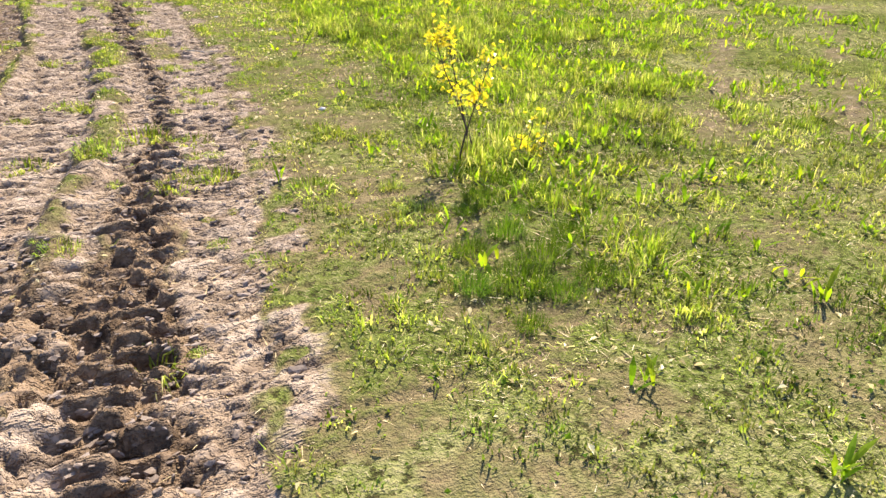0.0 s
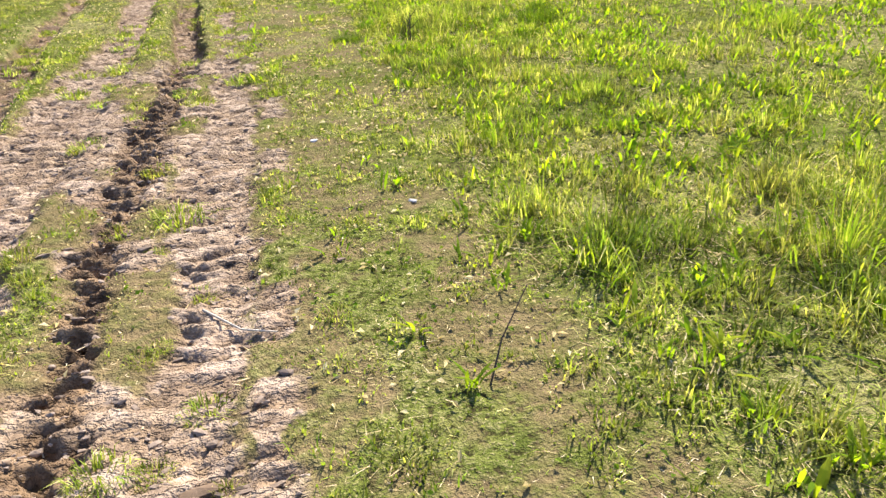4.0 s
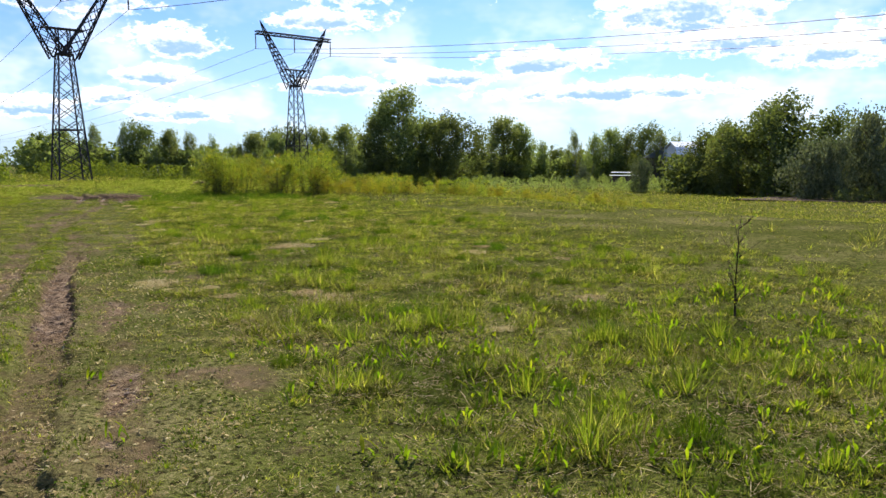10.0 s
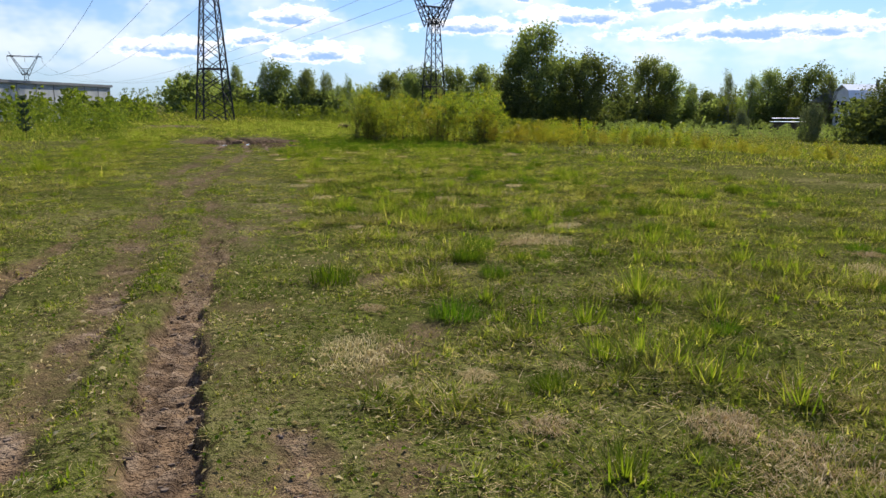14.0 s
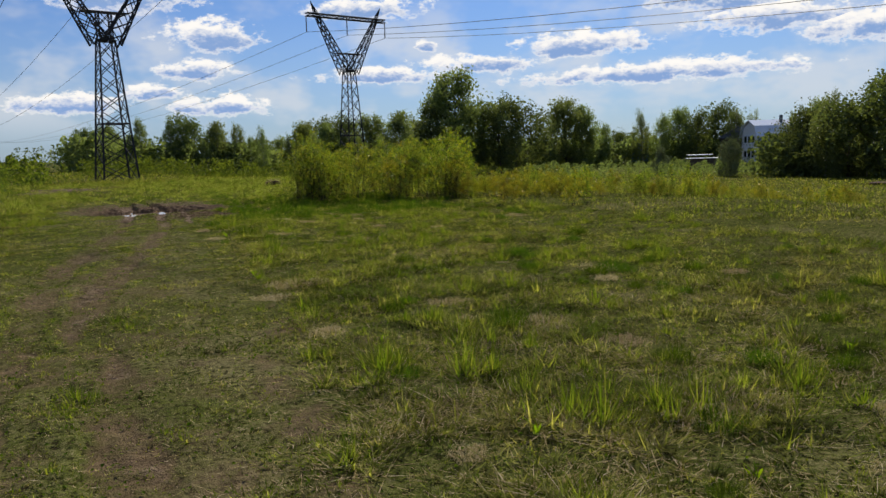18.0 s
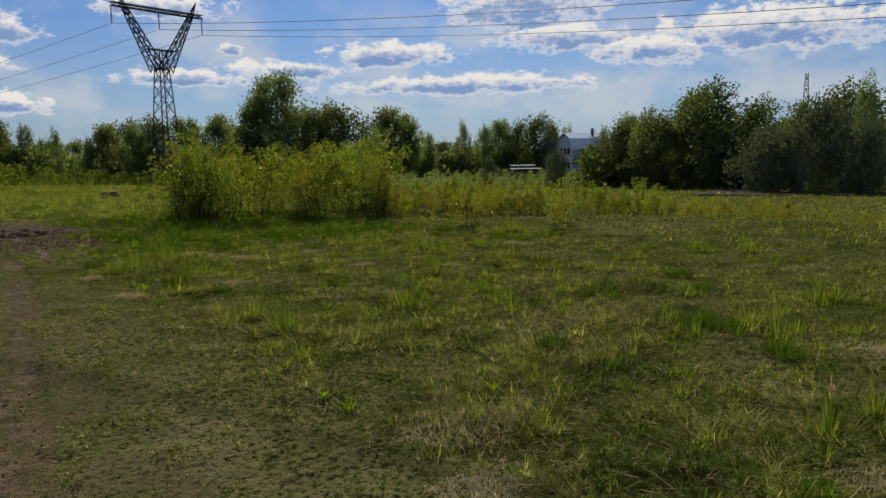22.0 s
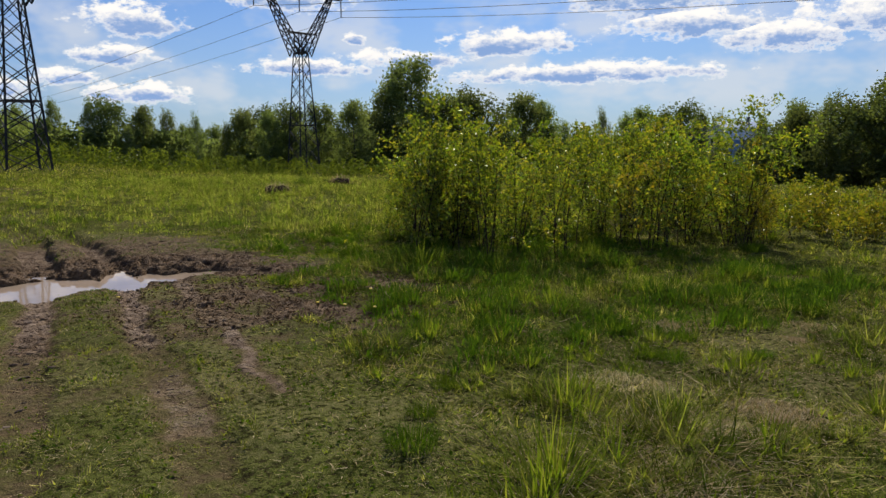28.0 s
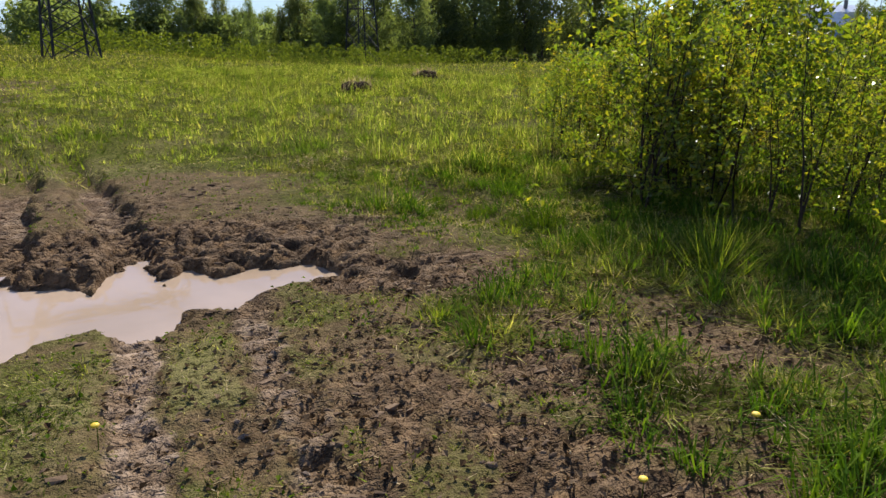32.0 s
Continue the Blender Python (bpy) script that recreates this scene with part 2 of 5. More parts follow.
TRUNK = plain("tree_bark", (0.13, 0.11, 0.09), (0.07, 0.06, 0.05), 5.0, 0.85)
STEEL = plain("weathered_steel", (0.035, 0.036, 0.04), (0.055, 0.052, 0.05), 2.0, 0.75, 0.0)
CABLE = plain("cable", (0.05, 0.05, 0.055), (0.07, 0.07, 0.075), 2.0, 0.6, 0.0)
PORCELAIN = plain("insulator", (0.16, 0.13, 0.12), (0.22, 0.2, 0.19), 4.0, 0.3)
PANEL = plain("concrete_panel", (0.33, 0.35, 0.36), (0.42, 0.43, 0.43), 0.6, 0.85)
PANEL_DARK = plain("roof_edge", (0.10, 0.11, 0.12), (0.14, 0.15, 0.16), 1.0, 0.7)
SIDING = plain("white_siding", (0.74, 0.72, 0.68), (0.82, 0.80, 0.76), 1.0, 0.7)
BLUE = plain("blue_siding", (0.14, 0.26, 0.48), (0.18, 0.31, 0.54), 1.0, 0.6)
METAL_ROOF = plain("metal_roof", (0.82, 0.83, 0.84), (0.9, 0.9, 0.9), 0.8, 0.3, 0.35)
DARK_WOOD = plain("dark_wood", (0.09, 0.07, 0.055), (0.14, 0.11, 0.085), 2.0, 0.8)
GLASS = plain("window_glass", (0.02, 0.025, 0.03), (0.03, 0.035, 0.04), 1.0, 0.22)
CLOD = plain("mud_clod", (0.24, 0.18, 0.135), (0.11, 0.078, 0.056), 6.0, 0.9, 0.0, 0.004, 90.0)
WET_CLOD = plain("wet_mud_clod", (0.2, 0.135, 0.085), (0.085, 0.056, 0.036), 6.0, 0.8, 0.0, 0.004, 90.0)
FIELD = plain("dark_earth", (0.085, 0.052, 0.034), (0.05, 0.032, 0.022), 0.4, 0.95, 0.0, 0.03, 5.0)
STONE = plain("pale_pebble", (0.5, 0.45, 0.4), (0.38, 0.34, 0.3), 9.0, 0.8)
TWIG = plain("dry_twig", (0.42, 0.36, 0.28), (0.28, 0.23, 0.17), 12.0, 0.8)
PETAL = plain("yellow_petal", (0.75, 0.5, 0.02), (0.85, 0.6, 0.03), 40.0, 0.6)


def ground_material():
    """Earth from dry pale clay to dark wet mud, pit shade painted in, and thatch under the grass."""
    m, t = material("meadow_ground")
    pos = t.node("ShaderNodeTexCoord").outputs["Object"]
    bare = t.node("ShaderNodeAttribute", attribute_name="bare").outputs["Fac"]
    wet = t.node("ShaderNodeAttribute", attribute_name="wet").outputs["Fac"]
    n1, n2, n3 = t.noise(0.5, 4.0, 0.6, pos), t.noise(7.0, 4.0, 0.65, pos), t.noise(45.0, 3.0, 0.6, pos)
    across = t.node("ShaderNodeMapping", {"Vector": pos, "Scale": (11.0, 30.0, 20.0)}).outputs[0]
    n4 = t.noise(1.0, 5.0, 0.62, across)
    soil = t.mix(t.ramp(n2, 0.3, 0.7), (0.34, 0.256, 0.182), (0.225, 0.163, 0.114))
    soil = t.mix(t.ramp(n1, 0.4, 0.7, 0.0, 0.5), soil, (0.33, 0.24, 0.18))
    # dark dashes across the soil: pit shade painted into its colour
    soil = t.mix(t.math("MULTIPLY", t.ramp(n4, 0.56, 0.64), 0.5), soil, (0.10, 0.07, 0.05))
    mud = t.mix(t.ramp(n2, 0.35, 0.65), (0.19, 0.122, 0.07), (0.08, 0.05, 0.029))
    # mud where it is wet, and as painted shade in the dents
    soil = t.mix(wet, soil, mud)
    n5, n6 = t.noise(95.0, 2.0, 0.6, pos), t.noise(22.0, 4.0, 0.7, pos)
    thatch = t.mix(t.ramp(n2, 0.35, 0.65), (0.052, 0.064, 0.012), (0.1, 0.11, 0.024))
    thatch = t.mix(t.ramp(t.math("ADD", n1, t.math("MULTIPLY_ADD", n6, 0.9, -0.45)), 0.46, 0.72, 0.0, 0.7), thatch, (0.2, 0.17, 0.075))
    thatch = t.mix(t.ramp(n5, 0.57, 0.67, 0.0, 0.7), thatch, (0.25, 0.205, 0.105))
    # near-black hollows: dark dirt, and shade between blades painted into the colour
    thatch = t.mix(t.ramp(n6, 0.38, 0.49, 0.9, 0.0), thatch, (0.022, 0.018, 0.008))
    edge = t.math("ADD", bare, t.math("MULTIPLY_ADD", n3, 0.7, -0.35))
    trod = t.mix(t.ramp(n3, 0.35, 0.65), (0.14, 0.112, 0.048), (0.052, 0.052, 0.016))
    thatch = t.mix(t.ramp(bare, 0.08, 0.5, 0.0, 0.85), thatch, trod)
    thatch = t.mix(t.math("MULTIPLY", t.math("MULTIPLY", wet, t.ramp(bare, 0.04, 0.35)), 0.7), thatch, mud)
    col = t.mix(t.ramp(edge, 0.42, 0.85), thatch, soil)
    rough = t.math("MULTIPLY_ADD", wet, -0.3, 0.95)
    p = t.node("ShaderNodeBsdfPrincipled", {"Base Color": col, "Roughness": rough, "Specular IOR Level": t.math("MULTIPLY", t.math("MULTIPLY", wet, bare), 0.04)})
    # crumbs and flakes of clay, steep at their edges
    flakes = t.node("ShaderNodeMapping", {"Vector": pos, "Scale": (9.0, 24.0, 16.0)}).outputs[0]
    plate = t.ramp(t.noise(1.0, 4.0, 0.6, flakes), 0.44, 0.54)
    crumb = t.ramp(t.noise(34.0, 3.0, 0.65, pos), 0.40, 0.60)
    soil_h = t.math("ADD", t.math("MULTIPLY", plate, 0.018), t.math("ADD", t.math("MULTIPLY", crumb, 0.009), t.math("MULTIPLY", n2, 0.03)))
    turf_h = t.math("ADD", t.math("MULTIPLY", n6, 0.03), t.math("MULTIPLY", n5, 0.012))
    mixed = t.node("ShaderNodeMix", {0: t.ramp(edge, 0.42, 0.85), 2: turf_h, 3: soil_h}, data_type="FLOAT").outputs[0]
    t.t.links.new(t.node("ShaderNodeBump", {"Strength": 1.0, "Distance": 1.0, "Height": mixed}).outputs[0], p.inputs["Normal"])
    return finish(m, t, p.outputs[0])


def water_material():
    m, t = material("muddy_water")
    pos = t.node("ShaderNodeTexCoord").outputs["Object"]
    col = t.mix(t.ramp(t.noise(1.5, 3.0, 0.5, pos), 0.3, 0.7), (0.33, 0.245, 0.17), (0.40, 0.30, 0.22))
    p = t.node("ShaderNodeBsdfPrincipled", {"Base Color": col, "Roughness": 0.03, "IOR": 1.33, "Specular IOR Level": 0.5})
    t.t.links.new(t.node("ShaderNodeBump", {"Strength": 0.05, "Distance": 0.01, "Height": t.noise(9.0, 2.0, 0.5, pos)}).outputs[0], p.inputs["Normal"])
    return finish(m, t, p.outputs[0])


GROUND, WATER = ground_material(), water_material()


# ---- meshes from numbers ----
rng = np.random.default_rng(7)


def hash01(i, j, seed):
    n = (i.astype(np.int64) * 374761393 + j.astype(np.int64) * 668265263 + seed * 1442695041) & 0x7FFFFFFF
    n = ((n ^ (n >> 13)) * 1274126177) & 0x7FFFFFFF
    return ((n ^ (n >> 16)) & 0xFFFF) / 65535.0


def vnoise(x, y, scale, seed=0):
    """Smooth noise from 0 to 1, with features of the given size in metres."""
    x, y = np.asarray(x, float) / scale, np.asarray(y, float) / scale
    i, j = np.floor(x), np.floor(y)
    u, v = x - i, y - j
    u, v = u * u * (3 - 2 * u), v * v * (3 - 2 * v)
    a, b = hash01(i, j, seed), hash01(i + 1, j, seed)
    c, d = hash01(i, j + 1, seed), hash01(i + 1, j + 1, seed)
    return (a * (1 - u) + b * u) * (1 - v) + (c * (1 - u) + d * u) * v


def fbm(x, y, scale, seed=0, octaves=3):
    total, amp = 0.0, 0.5
    for k in range(octaves):
        total, scale, amp = total + amp * vnoise(x, y, scale, seed + k), scale / 2.1, amp / 2
    return total / (1 - 0.5 ** octaves)


def step(lo, hi, v):
    f = np.clip((v - lo) / (hi - lo), 0, 1)
    return f * f * (3 - 2 * f)


# ---- the plan of the track: y, middle and half width of each wheel track ----
LEFT = ((-6, 0, 1.5, 3, 4.4, 5, 6, 7.7, 9, 10.2, 11.5, 13, 14.5, 16.5, 18.5, 20.4, 22, 25, 33, 39.5, 43.5, 46, 49, 54, 62, 75),
        (-2.5, -1.7, -1.42, -1.12, -0.9, -0.84, -0.7, -0.63, -0.6, -0.52, -0.41, -0.3, -0.33, -0.32, -0.45, -0.42, -0.32, -0.5, -0.75, -0.08, -0.06, -0.1, -0.3, -1.4, -3.6, -6.5),
        (0.35, 0.35, 0.34, 0.33, 0.34, 0.31, 0.23, 0.26, 0.28, 0.27, 0.24, 0.2, 0.19, 0.2, 0.18, 0.16, 0.15, 0.16, 0.2, 0.16, 0.14, 0.22, 0.24, 0.24, 0.25, 0.25))
RIGHT = ((-6, -1, 0.2, 1.15, 2.5, 3.6, 5, 6.3, 7, 8, 8.7, 10, 11, 12.5, 14, 16, 20),
         (-1.1, -0.72, -0.55, -0.33, -0.04, 0.14, 0.34, 0.48, 0.48, 0.52, 0.64, 0.68, 0.72, 0.76, 0.78, 0.82, 0.8),
         (0.16, 0.17, 0.17, 0.2, 0.2, 0.19, 0.17, 0.17, 0.21, 0.25, 0.2, 0.13, 0.12, 0.10, 0.11, 0.13, 0.12))
CHURN = ((-6, -1, 0.7, 1.8, 2.6, 3.2, 4.2, 6.5, 8, 9.5, 10.5, 11.2),
         (-1.7, -1.05, -0.78, -0.56, -0.41, -0.27, -0.05, -0.03, 0.06, 0.16, 0.3, 0.34),
         (0.3, 0.28, 0.2, 0.13, 0.13, 0.10, 0.07, 0.07, 0.12, 0.13, 0.13, 0.13))
SMOOTH = ((-6, 1.2, 2.2, 3.1, 4.0, 4.6), (-1.9, -0.95, -0.72, -0.52, -0.3, -0.2), (0.1, 0.08, 0.08, 0.08, 0.07, 0.05))
DEEP = ((9.8, 11.5, 12.6, 14, 15.3, 19.5, 21, 23, 25), (0.33, 0.34, 0.32, 0.3, 0.3, 0.29, 0.2, 0.25, 0.25), (0.13, 0.15, 0.155, 0.16, 0.16, 0.15, 0.14, 0.11, 0.1))
INNER = ((17, 20.5, 22.5, 25.5, 28, 29.6, 31, 33.4, 35, 36.5, 38.6, 40, 41.8, 43.3, 44, 45.2, 46, 47.9, 49, 54, 62, 75), (0.28, 0.2, 0.28, 0.35, 0.05, -0.22, -0.14, 0.05, 0.32, 0.5, 0.74, 0.74, 0.7, 0.76, 0.8, 0.8, 0.7, 0.47, 0.25, -0.6, -2.4, -5.1),
         (0.14, 0.15, 0.14, 0.17, 0.19, 0.2, 0.2, 0.2, 0.19, 0.18, 0.16, 0.16, 0.13, 0.11, 0.12, 0.13, 0.15, 0.15, 0.15, 0.22, 0.25, 0.25))
SIDE = ((39.8, 41.5, 42.6, 43.3, 44.0, 44.5), (1.3, 1.32, 1.33, 1.29, 1.33, 1.4), (0.05, 0.1, 0.1, 0.1, 0.11, 0.1))
OUTER = ((2, 4.8, 5.7, 7, 9, 10.6, 12.3, 13.4, 15.8, 17.4, 20, 24, 27), (-2.3, -1.56, -1.36, -1.18, -1.2, -1.22, -1.27, -1.34, -1.26, -1.3, -1.5, -1.22, -1.15), (0.16, 0.16, 0.17, 0.2, 0.22, 0.2, 0.16, 0.14, 0.13, 0.13, 0.13, 0.13, 0.13))
# the grown strip between the left track and the churned one
STRIP = ((-6, 2.1, 2.7, 3.4, 4.3, 5.3, 6.6, 8.5, 10, 11.2, 16.5, 19.7, 22, 25, 30), (-1.95, -0.87, -0.75, -0.58, -0.45, -0.36, -0.26, -0.26, -0.14, -0.05, 0.0, -0.09, -0.04, -0.04, 0.0), (0.04, 0.06, 0.08, 0.09, 0.10, 0.10, 0.09, 0.07, 0.07, 0.08, 0.11, 0.12, 0.12, 0.12, 0.12))
# two faint old wheel tracks that leave across the meadow
OLD = (((1.0, 1.6, 2.7, 5.5, 9.0), (2.3, 2.87, 4.12, 7.09, 10.5)), ((1.0, 1.86, 3.1, 6.0), (3.5, 4.65, 6.08, 9.5)))


def lane(x, y, line, soft=0.07):
    """How far inside a wheel track a place lies (0 to 1)."""
    c, half = np.interp(y, line[0], line[1]), np.interp(y, line[0], line[2])
    wob = 0.08 * (vnoise(x, y, 0.4, 31) - 0.5) + 0.09 * (vnoise(x, y, 0.11, 33) - 0.5)
    inside = 1 - step(half - soft, half + soft, np.abs(x - c + wob))
    return inside * (y > line[0][0]) * (y < line[0][-1]), x - c


def broad(x, y):
    """The wide lie of the land."""
    s = np.maximum(0.0, x + 0.15 * (y - 50) - 12.5)
    z = -3.5 * (1 - np.exp(-s / 30)) - 0.8 * step(60, 110, y)
    d = np.hypot(x - 640 * 0.90, y - 640 * 0.44)
    z = z + 16 * np.exp(-(d / 190) ** 2) * step(250, 420, np.hypot(x, y))
    return z + 0.10 * (fbm(x, y, 6.0, 3) - 0.5) * step(1.5, 5, np.abs(x - 0.2)) + 0.02 * (fbm(x, y, 1.3, 5) - 0.5)


def puddle_depth(x, y):
    """1 in the puddle, 0 outside."""
    top = np.interp(x, (-1.2, -0.5, 0.03, 0.25, 0.4, 0.54, 0.62, 0.83, 0.94, 1.09, 1.27, 1.47, 1.68, 1.9, 2.0), (44.6, 44.95, 45.21, 45.06, 45.1, 44.83, 45.24, 45.35, 44.88, 45.17, 44.91, 45.01, 44.98, 44.96, 44.6))
    low = np.interp(x, (-1.2, -0.5, 0.18, 0.3, 0.58, 0.68, 0.89, 1.03, 1.29, 1.36, 1.67, 1.92, 2.0), (44.4, 43.7, 43.97, 44.15, 44.27, 44.1, 44.05, 44.38, 44.27, 44.42, 44.6, 44.54, 44.62))
    w = 0.06 * (vnoise(x, y, 0.16, 71) - 0.5)
    return step(-0.05, 0.07, np.minimum(top - y, y - low) + w) * (x > -1.2) * (x < 2.0)


# where the trodden turf ends and the ungrazed meadow begins: y and x
EDGE = ((-3, 0.2, 0.8, 2, 3, 5, 7, 10, 13, 16, 20, 26, 32, 38, 42), (3.0, 1.1, 0.7, 0.85, 1.3, 1.55, 1.7, 2.0, 2.2, 1.6, 1.15, 1.35, 1.5, 1.7, 2.2))


def lushness(x, y):
    """0 on the trodden turf, 1 in the meadow that nobody walks on."""
    ragged = 0.9 * (fbm(x, y, 0.9, 115) - 0.5)
    right = step(-0.15, 0.45, x - np.interp(y, EDGE[0], EDGE[1]) + ragged)
    left = step(1.5, 2.2, -x + ragged)
    # the turf round the old wheel tracks is short as well
    old = np.exp(-((x - 3.4 - 1.1 * (y - 1.6)) / 1.6) ** 2) * (1 - step(3.5, 6.0, y)) * (x > 1.4)
    return np.maximum(right * (1 - 0.8 * old), left)


def masks(x, y):
    """Bare earth, wetness with the shade of the dents added, relief in metres."""
    x, y = np.asarray(x, float), np.asarray(y, float)
    # crumbled plates of clay that lie across the tracks, and loose lumps
    u, v = x + 0.05 * (vnoise(x, y, 0.09, 17) - 0.5), y + 0.05 * (vnoise(x, y, 0.07, 18) - 0.5)
    plates = step(0.40, 0.56, fbm(u * 0.4, v, 0.05, 11, 3))
    lumps = step(0.36, 0.60, fbm(u * 0.8, v, 0.05, 13, 2))
    rough = fbm(u * 0.8, v, 0.11, 14, 3) - 0.5
    early = 1 - step(12, 19, y)
    grown = 1 - step(15.0, 19.0, y) * (1 - step(40, 43, y)) * (0.12 + 0.4 * step(0.4, 0.62, fbm(x, y, 0.55, 23)) + 0.22 * step(19, 24, y))
    l, lx = lane(x, y, LEFT)
    r, rx = lane(x, y, RIGHT)
    c, cx = lane(x, y, CHURN)
    m, _ = lane(x, y, SMOOTH, 0.03)
    d, dx = lane(x, y, DEEP, 0.028)
    i, ix = lane(x, y, INNER, 0.08)
    o, ox = lane(x, y, OUTER, 0.06)
    side, _ = lane(x, y, SIDE, 0.06)
    g, _ = lane(x, y, STRIP, 0.06)
    g = g * (1 - 0.9 * step(6.7, 7.2, y) * (1 - step(10.4, 11.4, y)))
    r = r * (1 - step(12.6, 15.5, y) * 0.55 * step(0.35, 0.6, fbm(x, y, 0.5, 22)) - 0.3 * step(13, 17, y))
    o = o * (1 - 0.75 * step(22, 26, y))
    bare = np.maximum.reduce([l * grown * (1 - 0.3 * step(24, 28, y) * (1 - step(40, 42, y))), r, c, m, d * (1 - 0.75 * step(14.4, 15.4, y) * (1 - step(17.8, 19.2, y)) - 0.5 * step(21.5, 23.5, y)), i * grown * step(17.8, 19.5, y) * (0.95 - 0.35 * step(16, 19, y) * (1 - step(36, 39, y)) * step(0.4, 0.6, fbm(x, y, 0.6, 27))), o * (0.45 + 0.5 * step(0.38, 0.55, fbm(x, y, 0.35, 34, 2)))])
    # earth between the near tracks, thinly grown
    near_left = np.interp(y, LEFT[0], LEFT[1]) - 0.35
    near_right = np.interp(y, RIGHT[0], RIGHT[1]) + np.interp(y, RIGHT[0], RIGHT[2])
    between = step(-0.06, 0.06, x - near_left) * step(-0.08, 0.12, near_right - x) * (1 - step(9.5, 13.5, y))
    bare = np.maximum(bare, between * (0.42 + 0.55 * step(0.4, 0.56, fbm(x, y, 0.4, 21, 2))))
    # the turf has worn off in flakes along the edge of the near tracks
    rim = np.exp(-((x - near_right - 0.1) / 0.16) ** 2) * (y < 13)
    bare = np.maximum(bare, rim * step(0.44, 0.6, fbm(x, y, 0.22, 24, 2)) * 0.9)
    bare = bare * (1 - 0.85 * g * step(0.36, 0.5, fbm(x, y, 0.3, 26, 2) + 0.12 * step(4, 11, y)) * step(1.2, 2.4, y))
    # turned-up dark mud where the tracks first meet
    heap = step(0.05, 0.3, x - near_left - 0.2) * (1 - step(-0.15, 0.0, x - np.interp(y, RIGHT[0], RIGHT[1]) + 0.16)) * (1 - step(1.0, 2.1, y))
    bare = np.maximum(bare, heap * (0.5 + 0.5 * step(0.36, 0.52, fbm(x, y, 0.3, 28, 2))))
    for ys, xs in OLD:
        off = np.abs(x - np.interp(y, ys, xs)) * 0.7
        bare = np.maximum(bare, 0.62 * np.exp(-(off / 0.16) ** 2) * (y > ys[0]) * (y < ys[-1]) * step(0.28, 0.6, fbm(x, y, 0.7, 29)))
    # turf worn thin by feet beside the near tracks
    bare = np.maximum(bare, (1 - lushness(x, y)) * step(-0.1, 0.1, x - near_right) * (x < 5) * (y < 14) * 0.36 * step(0.36, 0.6, fbm(x, y, 0.26, 43, 3)))
    # the belt trodden and driven on between the near ruts and the puddle
    belt = np.exp(-((x - 0.1) / 1.05) ** 4) * step(11.5, 14.5, y) * (1 - step(44, 45.5, y))
    bare = np.maximum(bare, belt * np.clip(-0.1 + 0.48 * fbm(x, y, 0.35, 25), 0, 0.3))
    # patches along the track and in the trodden strip beside it
    strip = np.exp(-((x - np.interp(y, RIGHT[0], RIGHT[1]) - 0.75) / 0.7) ** 2) * (y < 30)
    bare = np.maximum(bare, strip * step(0.5, 0.8, fbm(x, y, 0.4, 41)) * 0.42)
    # the churned mud round the puddle
    mud = np.exp(-(((x - 0.7) / 2.1) ** 2 + ((y - 45.2) / 1.2) ** 2) ** 2)
    scuffed = np.exp(-(((x - 2.3) / 1.8) ** 2 + ((y - 42.5) / 1.5) ** 2) ** 2)
    tongue = np.exp(-(((x - 2.2) / 1.0) ** 2 + ((y - 44.4) / 0.5) ** 2) ** 2)
    mud = np.clip(np.maximum(mud, tongue), 0, 1)
    pud = puddle_depth(x, y)
    keep = step(0.44, 0.6, fbm(x, y, 0.5, 51)) * (1 - step(44.6, 45.2, y) * (1 - step(45.5, 46.2, y)))
    bare = np.maximum(bare, mud * (1 - 0.8 * keep))
    bare = np.maximum(bare, scuffed * (0.2 + 0.55 * step(0.42, 0.58, fbm(x, y, 0.34, 53, 2))))
    beyond = np.exp(-(((x - 0.2) / 2.0) ** 4)) * step(45.3, 46.0, y) * (1 - step(47.5, 50, y))
    bare = np.maximum(bare, beyond * np.clip(0.05 + 0.85 * fbm(x, y, 0.3, 59), 0, 0.75))
    bare = np.maximum.reduce([bare, pud, 0.8 * side, 0.45 * np.exp(-(((x - 3.35) / 0.4) ** 2 + ((y - 46.3) / 1.0) ** 2))])
    bare = bare * (1 - 0.8 * step(47.5, 49, y))
    sand = np.exp(-(((x + 3.4) / 3.2) ** 2 + ((y - 62) / 4.5) ** 2) ** 2)
    bare = np.maximum(bare, sand * (0.35 + 0.5 * vnoise(x, y, 1.5, 61)))
    bare = np.clip(bare, 0, 1)
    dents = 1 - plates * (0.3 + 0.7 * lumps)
    # damp ground; the churned strip's value holds dark soil and painted shade
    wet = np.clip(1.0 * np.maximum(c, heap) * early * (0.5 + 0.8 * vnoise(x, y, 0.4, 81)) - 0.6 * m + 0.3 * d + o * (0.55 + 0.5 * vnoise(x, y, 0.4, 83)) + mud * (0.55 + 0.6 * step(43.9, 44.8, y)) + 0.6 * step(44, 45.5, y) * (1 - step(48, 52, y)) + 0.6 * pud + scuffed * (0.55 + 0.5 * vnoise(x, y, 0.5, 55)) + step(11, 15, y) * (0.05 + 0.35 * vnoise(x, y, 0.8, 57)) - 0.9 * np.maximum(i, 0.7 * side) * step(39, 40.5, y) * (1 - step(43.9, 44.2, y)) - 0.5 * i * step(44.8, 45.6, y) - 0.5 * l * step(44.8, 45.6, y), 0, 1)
    # dents between the plates get the mud tone too, as painted shade
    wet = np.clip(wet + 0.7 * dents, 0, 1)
    # relief: sunken tracks with a sharp edge, tread bars, ridges of pressed-out mud, clods
    lug = np.sin((y + 0.5 * np.abs(lx) + 0.05 * vnoise(x, y, 0.2, 90)) * 2 * math.pi / 0.095)
